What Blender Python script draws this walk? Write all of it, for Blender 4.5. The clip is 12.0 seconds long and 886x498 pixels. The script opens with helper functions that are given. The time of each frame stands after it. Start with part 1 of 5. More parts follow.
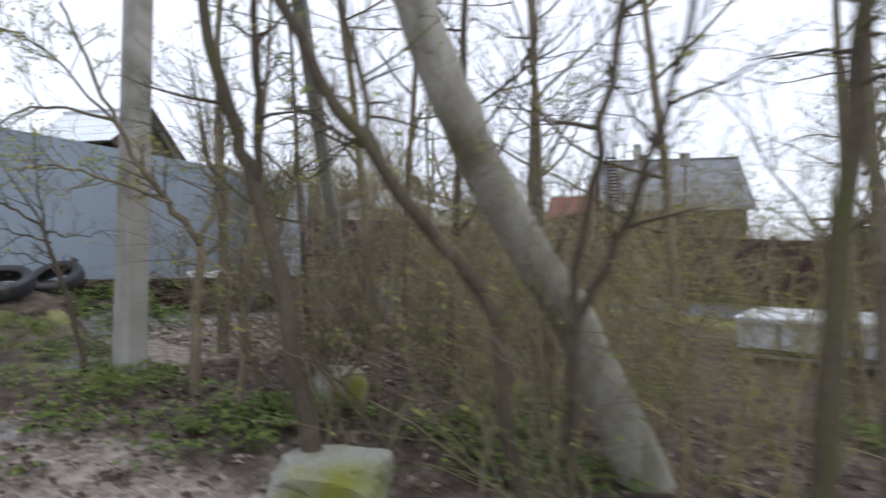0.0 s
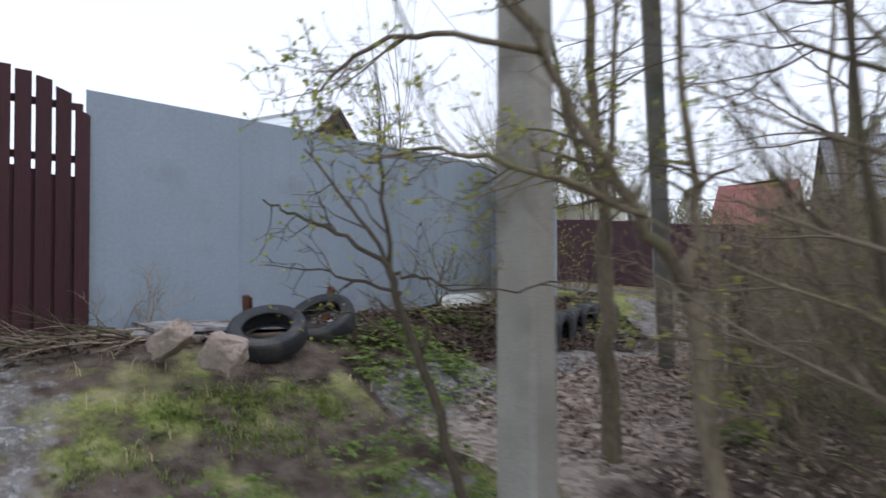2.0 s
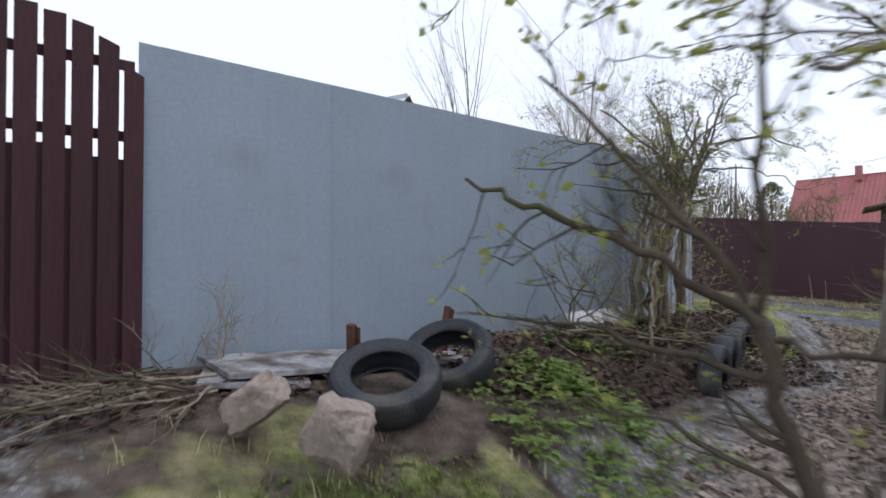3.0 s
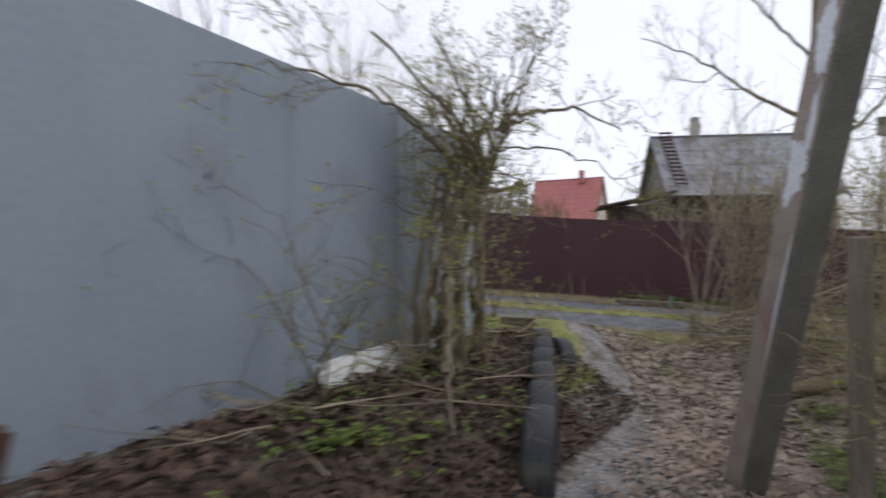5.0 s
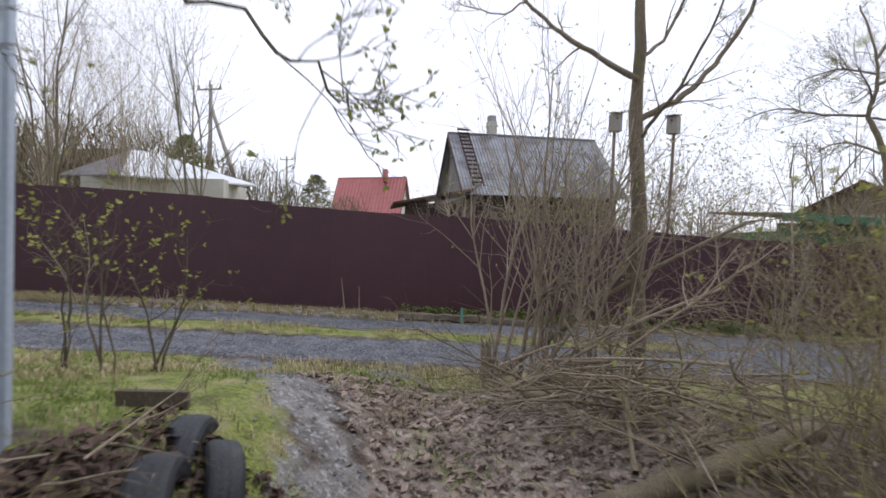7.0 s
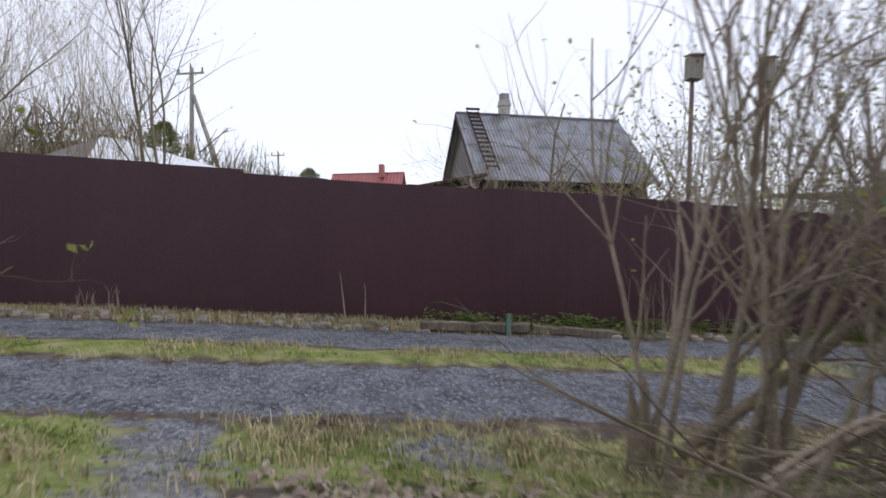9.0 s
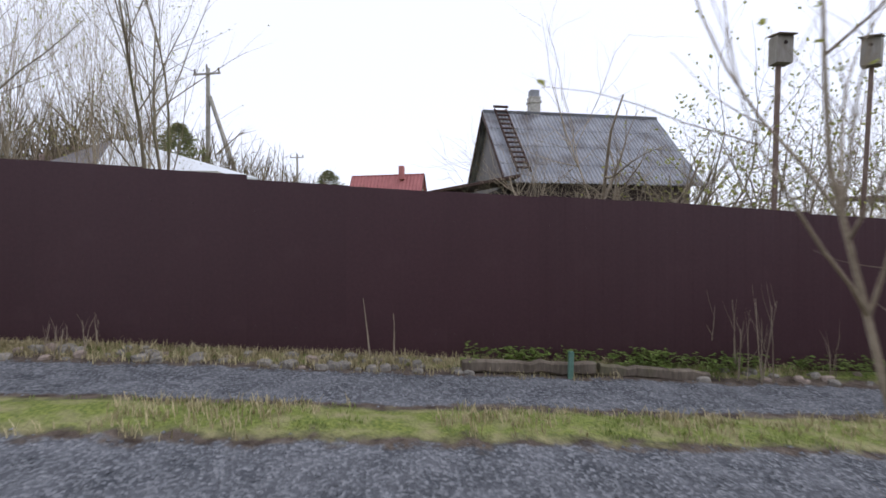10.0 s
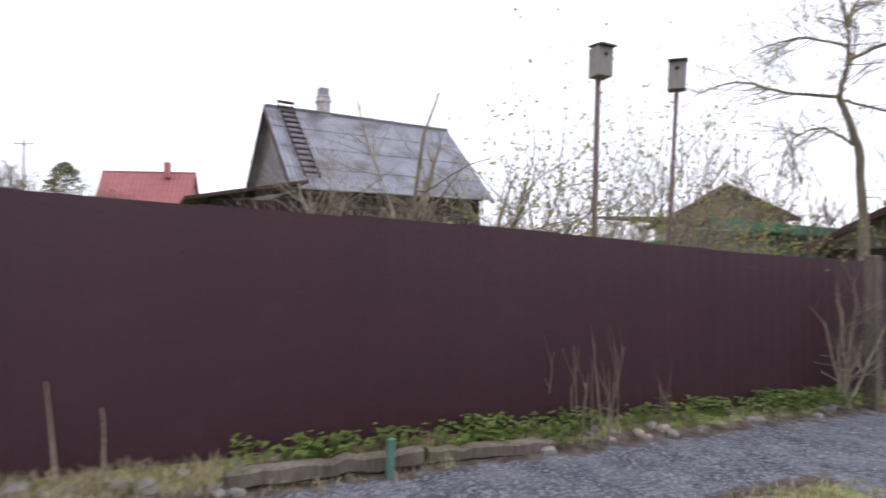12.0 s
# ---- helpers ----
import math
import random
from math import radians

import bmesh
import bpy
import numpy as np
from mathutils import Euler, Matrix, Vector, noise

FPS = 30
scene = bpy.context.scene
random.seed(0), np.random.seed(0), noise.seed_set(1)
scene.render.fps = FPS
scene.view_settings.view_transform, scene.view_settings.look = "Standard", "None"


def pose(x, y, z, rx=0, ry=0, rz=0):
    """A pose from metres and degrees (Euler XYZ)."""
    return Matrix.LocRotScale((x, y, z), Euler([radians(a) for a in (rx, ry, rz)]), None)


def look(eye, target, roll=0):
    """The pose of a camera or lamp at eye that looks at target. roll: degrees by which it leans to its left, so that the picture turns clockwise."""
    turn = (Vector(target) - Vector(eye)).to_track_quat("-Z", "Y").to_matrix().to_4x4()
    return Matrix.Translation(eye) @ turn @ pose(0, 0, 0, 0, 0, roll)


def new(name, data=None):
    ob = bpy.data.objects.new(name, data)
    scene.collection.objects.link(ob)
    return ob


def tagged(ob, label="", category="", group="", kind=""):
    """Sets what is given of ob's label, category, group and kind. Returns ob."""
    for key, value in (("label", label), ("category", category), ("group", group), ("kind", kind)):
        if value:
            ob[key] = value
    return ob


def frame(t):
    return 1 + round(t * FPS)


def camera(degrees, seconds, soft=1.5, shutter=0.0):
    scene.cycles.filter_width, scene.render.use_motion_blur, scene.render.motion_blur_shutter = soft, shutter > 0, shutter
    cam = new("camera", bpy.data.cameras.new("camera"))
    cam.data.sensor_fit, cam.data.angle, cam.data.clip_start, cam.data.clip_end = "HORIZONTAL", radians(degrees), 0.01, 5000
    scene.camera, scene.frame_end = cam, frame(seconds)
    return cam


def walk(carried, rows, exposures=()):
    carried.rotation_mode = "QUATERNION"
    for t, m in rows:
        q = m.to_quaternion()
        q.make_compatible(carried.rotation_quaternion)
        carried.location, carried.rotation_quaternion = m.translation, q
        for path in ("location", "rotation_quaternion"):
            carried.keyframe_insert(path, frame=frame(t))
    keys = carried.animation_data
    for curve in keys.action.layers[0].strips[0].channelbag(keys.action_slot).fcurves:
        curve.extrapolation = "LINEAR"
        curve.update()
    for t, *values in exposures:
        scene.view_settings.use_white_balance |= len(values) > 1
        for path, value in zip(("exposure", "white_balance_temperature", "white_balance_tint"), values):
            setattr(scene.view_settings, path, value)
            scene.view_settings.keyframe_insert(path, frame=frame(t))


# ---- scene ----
PATH = [
    (0, (8.927, -1.569, 0.254), (7.823, 0.098, 0.309), 0.5),
    (0.5, (8.007, -1.376, 0.386), (6.725, 0.158, 0.427), 0.0),
    (1, (7.220, -1.240, 0.480), (5.839, 0.207, 0.494), 0.3),
    (1.5, (6.340, -1.200, 0.546), (4.936, 0.225, 0.556), 0.3),
    (2, (5.520, -1.078, 0.570), (4.064, 0.293, 0.610), -0.2),
    (2.5, (4.649, -0.932, 0.603), (3.118, 0.355, 0.634), 0.0),
    (2.7, (4.350, -0.835, 0.630), (2.778, 0.401, 0.661), 0.1),
    (4.3, (2.622, 0.245, 0.868), (1.193, 1.644, 0.863), 0.1),
    (4.5, (2.538, 0.52, 0.824), (1.204, 2.011, 0.833), -0.4),
    (5, (2.517, 1.204, 0.835), (1.564, 2.962, 0.833), -0.1),
    (5.5, (2.481, 2.054, 0.83), (1.833, 3.947, 0.829), -0.3),
    (6, (2.458, 2.952, 0.839), (2.013, 4.902, 0.839), -0.4),
    (6.5, (2.394, 3.763, 0.847), (2.026, 5.729, 0.844), 0.2),
    (6.7, (2.355, 4.095, 0.863), (2.022, 6.067, 0.863), 0.8),
    (8.5, (1.493, 6.684, 0.565), (1.206, 8.664, 0.565), 0.1),
    (9, (1.209, 7.435, 0.61), (0.908, 9.412, 0.61), -0.1),
    (9.5, (0.874, 8.178, 0.737), (0.523, 10.147, 0.742), 0.1),
    (10, (0.692, 8.788, 0.846), (0.326, 10.754, 0.85), -0.2),
    (10.5, (0.506, 9.377, 0.934), (0.185, 11.351, 0.937), 0.0),
    (11, (0.462, 9.933, 1.029), (0.414, 11.933, 1.038), -0.2),
    (11.5, (0.357, 10.4, 1.127), (0.476, 12.397, 1.135), -0.0),
    (12, (0.496, 10.762, 1.148), (0.881, 12.725, 1.17), -0.1),
]
cam = camera(76.4, 12.0, soft=1.6, shutter=0.5)
walk(cam, [(t, look(eye, target, roll)) for t, eye, target, roll in PATH], exposures=[(0.0, 0.28, 6150, 10), (1.5, 0.17, 6150, 10), (2.7, 0.12, 6050, 10), (4.3, 0.05, 6400, 11), (5.5, 0.01, 6550, 12), (6.5, 0.20, 6400, 13), (8.3, 0.12, 6300, 13), (9.0, 0.05, 6250, 13), (10.0, 0.08, 6250, 13), (11.0, 0.38, 6300, 15), (12.0, 0.58, 6300, 17)])

# ---- world, sun, exposure ----
world = bpy.data.worlds.new("overcast_sky")
scene.world = world
world.use_nodes = True
wn = world.node_tree.nodes
wl = world.node_tree.links
sky = wn.new("ShaderNodeTexSky")
sky.sky_type = "NISHITA"
sky.sun_disc = False
sky.sun_elevation = radians(42)
sky.sun_rotation = radians(70)
cloud = wn.new("ShaderNodeMix")
cloud.data_type = "RGBA"
cloud.inputs[0].default_value = 0.82
cloud.inputs[7].default_value = (9.2, 9.4, 10.3, 1)
wl.new(sky.outputs[0], cloud.inputs[6])
wl.new(cloud.outputs[2], wn["Background"].inputs[0])
wn["Background"].inputs[1].default_value = 0.12
sun = new("sun", bpy.data.lights.new("sun", "SUN"))
sun.data.energy = 0.9
sun.data.angle = radians(25)
sun.data.color = (1.0, 0.96, 0.9)
sun.matrix_world = look((20, 12, 30), (0, 4, 0))


# ---- materials ----
def lerp(a, b, t):
    return a + (b - a) * t


def smooth(a, b, v):
    t = min(1.0, max(0.0, (v - a) / (b - a)))
    return t * t * (3 - 2 * t)


def material(name, c1, c2, rough=0.8, grain=40.0, patch=2.0, bump=0.15, metal=0.0, vary=0.0, stain=None, stain_scale=1.2, stain_amount=0.5, stretch=(1, 1, 1), coords="Object", spec=0.3):
    """Two-scale mottled surface; stain adds a third colour in broad uneven patches; vary changes each piece a little."""
    m = bpy.data.materials.new(name)
    m.use_nodes = True
    n, l = m.node_tree.nodes, m.node_tree.links
    b = n["Principled BSDF"]
    tc = n.new("ShaderNodeTexCoord")
    mp = n.new("ShaderNodeMapping")
    mp.inputs["Scale"].default_value = stretch
    l.new(tc.outputs[coords], mp.inputs[0])

    def noise_at(scale, detail=6):
        t = n.new("ShaderNodeTexNoise")
        t.inputs["Scale"].default_value = scale
        t.inputs["Detail"].default_value = detail
        l.new(mp.outputs[0], t.inputs["Vector"])
        return t

    fine, broad = noise_at(grain), noise_at(patch, 4)
    add = n.new("ShaderNodeMath")
    add.operation = "ADD"
    l.new(fine.outputs[0], add.inputs[0])
    l.new(broad.outputs[0], add.inputs[1])
    ramp = n.new("ShaderNodeMapRange")
    ramp.inputs[1].default_value, ramp.inputs[2].default_value = 0.72, 1.28
    l.new(add.outputs[0], ramp.inputs[0])
    mix = n.new("ShaderNodeMix")
    mix.data_type = "RGBA"
    mix.inputs[6].default_value = (*c1, 1)
    mix.inputs[7].default_value = (*c2, 1)
    l.new(ramp.outputs[0], mix.inputs[0])
    col = mix.outputs[2]
    if stain:
        s = noise_at(stain_scale, 8)
        r = n.new("ShaderNodeMapRange")
        r.inputs[1].default_value, r.inputs[2].default_value = 0.62 - 0.25 * stain_amount, 0.75 - 0.15 * stain_amount
        l.new(s.outputs[0], r.inputs[0])
        mx = n.new("ShaderNodeMix")
        mx.data_type = "RGBA"
        mx.inputs[7].default_value = (*stain, 1)
        l.new(r.outputs[0], mx.inputs[0])
        l.new(col, mx.inputs[6])
        col = mx.outputs[2]
    if vary:
        oi = n.new("ShaderNodeObjectInfo")
        ge = n.new("ShaderNodeNewGeometry")
        sm = n.new("ShaderNodeMath")
        sm.operation = "ADD"
        l.new(oi.outputs["Random"], sm.inputs[0])
        l.new(ge.outputs["Random Per Island"], sm.inputs[1])
        mr = n.new("ShaderNodeMapRange")
        mr.inputs[2].default_value = 2.0
        mr.inputs[3].default_value, mr.inputs[4].default_value = 1 - vary, 1 + vary
        l.new(sm.outputs[0], mr.inputs[0])
        hs = n.new("ShaderNodeHueSaturation")
        l.new(mr.outputs[0], hs.inputs["Value"])
        l.new(col, hs.inputs["Color"])
        col = hs.outputs[0]
    l.new(col, b.inputs["Base Color"])
    b.inputs["Roughness"].default_value = rough
    b.inputs["Metallic"].default_value = metal
    b.inputs["Specular IOR Level"].default_value = spec
    if bump:
        bp = n.new("ShaderNodeBump")
        bp.inputs["Strength"].default_value = bump
        bp.inputs["Distance"].default_value = 0.02
        l.new(add.outputs[0], bp.inputs["Height"])
        l.new(bp.outputs[0], b.inputs["Normal"])
    return m


ZINC = material("grey_painted_sheet", (0.24, 0.287, 0.337), (0.29, 0.34, 0.398), 0.55, 30, 0.8, 0.02, 0.05, 0.15, (0.205, 0.22, 0.24), 0.9, 0.3, spec=0.25)
BRIGHT_ZINC = material("galvanised_sheet", (0.36, 0.415, 0.48), (0.45, 0.51, 0.58), 0.42, 30, 1.2, 0.03, 0.2, 0.1, (0.36, 0.39, 0.42), 1.5, 0.35, spec=0.4)
MAROON = material("maroon_sheet", (0.050, 0.0215, 0.0265), (0.063, 0.0275, 0.0335), 0.45, 25, 0.6, 0.02, 0, 0.08, (0.070, 0.035, 0.040), 1.1, 0.25, spec=0.32)
REDWOOD = material("stained_picket_wood", (0.036, 0.014, 0.017), (0.058, 0.021, 0.025), 0.7, 60, 3, 0.3, 0, 0.2, stretch=(1, 1, 0.1))
CONCRETE = material("weathered_concrete", (0.30, 0.285, 0.25), (0.42, 0.40, 0.36), 0.9, 90, 3, 0.25, 0, 0, (0.22, 0.21, 0.18), 2.2, 0.4)
RUBBER = material("worn_tyre_rubber", (0.024, 0.026, 0.030), (0.050, 0.053, 0.059), 0.6, 70, 5, 0.25, 0, 0.25, (0.09, 0.085, 0.075), 5, 0.25)
BARK = material("grey_brown_bark", (0.12, 0.098, 0.066), (0.24, 0.20, 0.14), 0.95, 60, 6, 0.5, 0, 0.25, (0.12, 0.12, 0.05), 3, 0.3, (1, 1, 0.35))
BARK_GREY = material("pale_grey_bark", (0.24, 0.225, 0.19), (0.40, 0.38, 0.33), 0.95, 50, 5, 0.5, 0, 0.1, (0.15, 0.14, 0.09), 3, 0.4, (1, 1, 0.35))
BARK_DARK = material("dark_bark", (0.062, 0.050, 0.036), (0.13, 0.105, 0.075), 0.95, 60, 6, 0.5, 0, 0.2, (0.08, 0.085, 0.03), 3, 0.3, (1, 1, 0.35))
TWIG = material("dry_twig", (0.20, 0.16, 0.115), (0.36, 0.30, 0.225), 0.9, 50, 4, 0.3, 0, 0.3)
TWIG_OLIVE = material("olive_twig", (0.20, 0.168, 0.085), (0.36, 0.305, 0.16), 0.9, 50, 4, 0.3, 0, 0.3)
LEAF_NEW = material("young_leaf", (0.24, 0.27, 0.06), (0.40, 0.40, 0.12), 0.6, 20, 3, 0, 0, 0.35)
LEAF_GREEN = material("ground_leaf", (0.11, 0.165, 0.035), (0.23, 0.30, 0.08), 0.55, 20, 3, 0, 0, 0.4)
CONIFER = material("conifer_needle", (0.11, 0.125, 0.045), (0.22, 0.235, 0.09), 0.7, 20, 3, 0, 0, 0.3)
FAR_WOOD = material("distant_brush", (0.115, 0.092, 0.06), (0.20, 0.165, 0.10), 0.95, 10, 2, 0, 0, 0.3)



def let_light_through(m, amount):
    """Thin leaves pass some light."""
    n, l = m.node_tree.nodes, m.node_tree.links
    b = n["Principled BSDF"]
    t = n.new("ShaderNodeBsdfTranslucent")
    l.new(b.inputs["Base Color"].links[0].from_socket, t.inputs["Color"])
    mx = n.new("ShaderNodeMixShader")
    mx.inputs[0].default_value = amount
    l.new(b.outputs[0], mx.inputs[1])
    l.new(t.outputs[0], mx.inputs[2])
    l.new(mx.outputs[0], n["Material Output"].inputs["Surface"])


let_light_through(LEAF_NEW, 0.45)
let_light_through(LEAF_GREEN, 0.3)


# ---- mesh helpers ----
def part(name, bm, mat, parent=None, label="", m=None, flat=True):
    me = bpy.data.meshes.new(name)
    bm.to_mesh(me)
    bm.free()
    me.materials.append(mat)
    if not flat:
        me.polygons.foreach_set("use_smooth", [True] * len(me.polygons))
    ob = new(name, me)
    if parent:
        ob.parent = parent
    if m is not None:
        ob.matrix_basis = m
    if label:
        ob["label"] = label
    return ob


def raw(name, verts, faces, mat, parent=None, label="", smooth_shade=False):
    me = bpy.data.meshes.new(name)
    me.from_pydata(verts, [], faces)
    me.materials.append(mat)
    if smooth_shade:
        me.polygons.foreach_set("use_smooth", [True] * len(me.polygons))
    ob = new(name, me)
    if parent:
        ob.parent = parent
    if label:
        ob["label"] = label
    return ob


def box(bm, size, m=None, bevel=0.0):
    """A box of that size centred on m, with its edges taken off."""
    got = bmesh.ops.create_cube(bm, size=1.0, matrix=(m or Matrix()) @ Matrix.Diagonal((*size, 1)))
    if bevel:
        edges = list({e for v in got["verts"] for e in v.link_edges})
        bmesh.ops.bevel(bm, geom=edges, offset=bevel, segments=2, affect="EDGES", profile=0.6)
    return bm


def tube(verts, faces, points, radii, sides=6):
    """Adds a tapered tube along points to the lists."""
    base = len(verts)
    last = None
    for i, (p, r) in enumerate(zip(points, radii)):
        d = (points[min(i + 1, len(points) - 1)] - points[max(i - 1, 0)])
        d = d.normalized() if d.length else Vector((0, 0, 1))
        a = d.cross(Vector((0.3, 0.9, 0.1)) if last is None else last)
        a = d.orthogonal() if a.length < 1e-4 else a
        if last is not None:
            a = last - d * last.dot(d)
        a = a.normalized()
        b = d.cross(a)
        last = a
        for k in range(sides):
            w = 2 * math.pi * k / sides
            verts.append(p + a * (r * math.cos(w)) + b * (r * math.sin(w)))
    for i in range(len(points) - 1):
        for k in range(sides):
            q = base + i * sides
            k2 = (k + 1) % sides
            faces.append((q + k, q + k2, q + sides + k2, q + sides + k))
    faces.append(tuple(base + (len(points) - 1) * sides + k for k in range(sides)))


# ---- ground ----
FENCE_Y0, FENCE_SLOPE = 15.5, 0.285


def maroon_y(x):
    return FENCE_Y0 + FENCE_SLOPE * x


def ground(x, y):
    """Height of the ground: a bank along the sheet fence, a low path, and the road above it."""
    low = -0.60 - 0.10 * max(-3, min(12, x - 2.5)) - 0.30 * math.exp(-((y - 6.9) / 1.6) ** 2) * (1 - smooth(6, 10, x))
    bank = -0.07 - 0.02 * max(0, -y)
    wide = 1 - smooth(1.8, 3.6, y)
    z = lerp(bank, low, smooth(lerp(0.25, 0.9, wide), lerp(1.55, 2.6, wide), x))
    road = -0.52 - 0.058 * max(-30, min(30, x))
    e = y - 0.285 * x
    road += 0.05 * math.exp(-((e - 13.1) / 0.45) ** 2)
    z = lerp(z, road, smooth(7.8, 10.8, e))
    z += 0.07 * smooth(14.9, 15.4, e)
    z += 0.16 * math.exp(-((x - 3.2) ** 2 + (y - 9.4) ** 2) / 1.6)
    near = math.exp(-((x - 3) ** 2 + (y - 5) ** 2) / 300)
    z += near * (0.035 * noise.noise((x * 0.9, y * 0.9, 0)) + 0.018 * noise.noise((x * 2.7, y * 2.7, 3)))
    return z


def ground_material():
    """Soil, grass, leaf litter and crushed stone, laid out by the ground's cover attribute with broken edges."""
    m = bpy.data.materials.new("ground_cover")
    m.use_nodes = True
    n, l = m.node_tree.nodes, m.node_tree.links
    b = n["Principled BSDF"]
    tc = n.new("ShaderNodeTexCoord")
    at = n.new("ShaderNodeAttribute")
    at.attribute_name = "cover"
    sep = n.new("ShaderNodeSeparateColor")
    l.new(at.outputs["Color"], sep.inputs[0])

    def tex(scale, detail=8):
        t = n.new("ShaderNodeTexNoise")
        t.inputs["Scale"].default_value = scale
        t.inputs["Detail"].default_value = detail
        l.new(tc.outputs["Object"], t.inputs["Vector"])
        return t.outputs[0]

    def two(c1, c2, fac, lo=0.35, hi=0.65):
        r = n.new("ShaderNodeMapRange")
        r.inputs[1].default_value, r.inputs[2].default_value = lo, hi
        l.new(fac, r.inputs[0])
        x = n.new("ShaderNodeMix")
        x.data_type = "RGBA"
        for k, c in ((6, c1), (7, c2)):
            if isinstance(c, tuple):
                x.inputs[k].default_value = (*c, 1)
            else:
                l.new(c, x.inputs[k])
        l.new(r.outputs[0], x.inputs[0])
        return x.outputs[2]

    def edge(channel, scale, amount):
        """The channel with a ragged edge."""
        a = n.new("ShaderNodeMath")
        a.operation = "MULTIPLY_ADD"
        l.new(tex(scale), a.inputs[0])
        a.inputs[1].default_value = amount
        s = n.new("ShaderNodeMath")
        s.operation = "ADD"
        l.new(sep.outputs[channel], s.inputs[0])
        l.new(a.outputs[0], s.inputs[1])
        a.inputs[2].default_value = -amount / 2
        return s.outputs[0]

    vor = n.new("ShaderNodeTexVoronoi")
    vor.inputs["Scale"].default_value = 42
    l.new(tc.outputs["Object"], vor.inputs["Vector"])
    lit = n.new("ShaderNodeTexVoronoi")
    lit.inputs["Scale"].default_value = 19
    l.new(tc.outputs["Object"], lit.inputs["Vector"])
    soil = two((0.052, 0.038, 0.030), (0.14, 0.112, 0.09), tex(7))
    litter = two((0.14, 0.11, 0.088), (0.38, 0.33, 0.285), lit.outputs["Color"], 0.1, 0.9)
    grass = two(two((0.105, 0.14, 0.032), (0.235, 0.265, 0.07), tex(30)), (0.30, 0.265, 0.15), tex(4), 0.45, 0.72)
    stone = two(two((0.055, 0.06, 0.07), (0.125, 0.13, 0.145), tex(3)), (0.26, 0.27, 0.29), vor.outputs["Color"], 0.45, 0.95)
    dirt = two(two((0.125, 0.118, 0.112), (0.24, 0.23, 0.22), tex(5)), (0.36, 0.355, 0.35), vor.outputs["Color"], 0.55, 0.95)
    trod = n.new("ShaderNodeMix")
    trod.data_type = "RGBA"
    l.new(at.outputs["Alpha"], trod.inputs[0])
    l.new(stone, trod.inputs[6])
    l.new(dirt, trod.inputs[7])
    stone = trod.outputs[2]
    c = two(soil, litter, edge(2, 5, 0.7), 0.35, 0.6)
    c = two(c, grass, edge(1, 4, 0.9), 0.4, 0.62)
    c = two(c, stone, edge(0, 6, 0.8), 0.42, 0.58)
    l.new(c, b.inputs["Base Color"])
    b.inputs["Roughness"].default_value = 0.95
    b.inputs["Specular IOR Level"].default_value = 0.2
    bp = n.new("ShaderNodeBump")
    bp.inputs["Strength"].default_value = 0.6
    bp.inputs["Distance"].default_value = 0.03
    ad = n.new("ShaderNodeMath")
    ad.operation = "ADD"
    l.new(tex(25), ad.inputs[0])
    l.new(vor.outputs["Distance"], ad.inputs[1])
    l.new(ad.outputs[0], bp.inputs["Height"])
    l.new(bp.outputs[0], b.inputs["Normal"])
    return m


def path_x(y):
    """Middle of the trodden path between fence and road."""
    return 2.1 - 0.12 * (y - 2) - 0.6 * max(0, y - 7.2) + 0.08 * math.sin(y * 1.7)


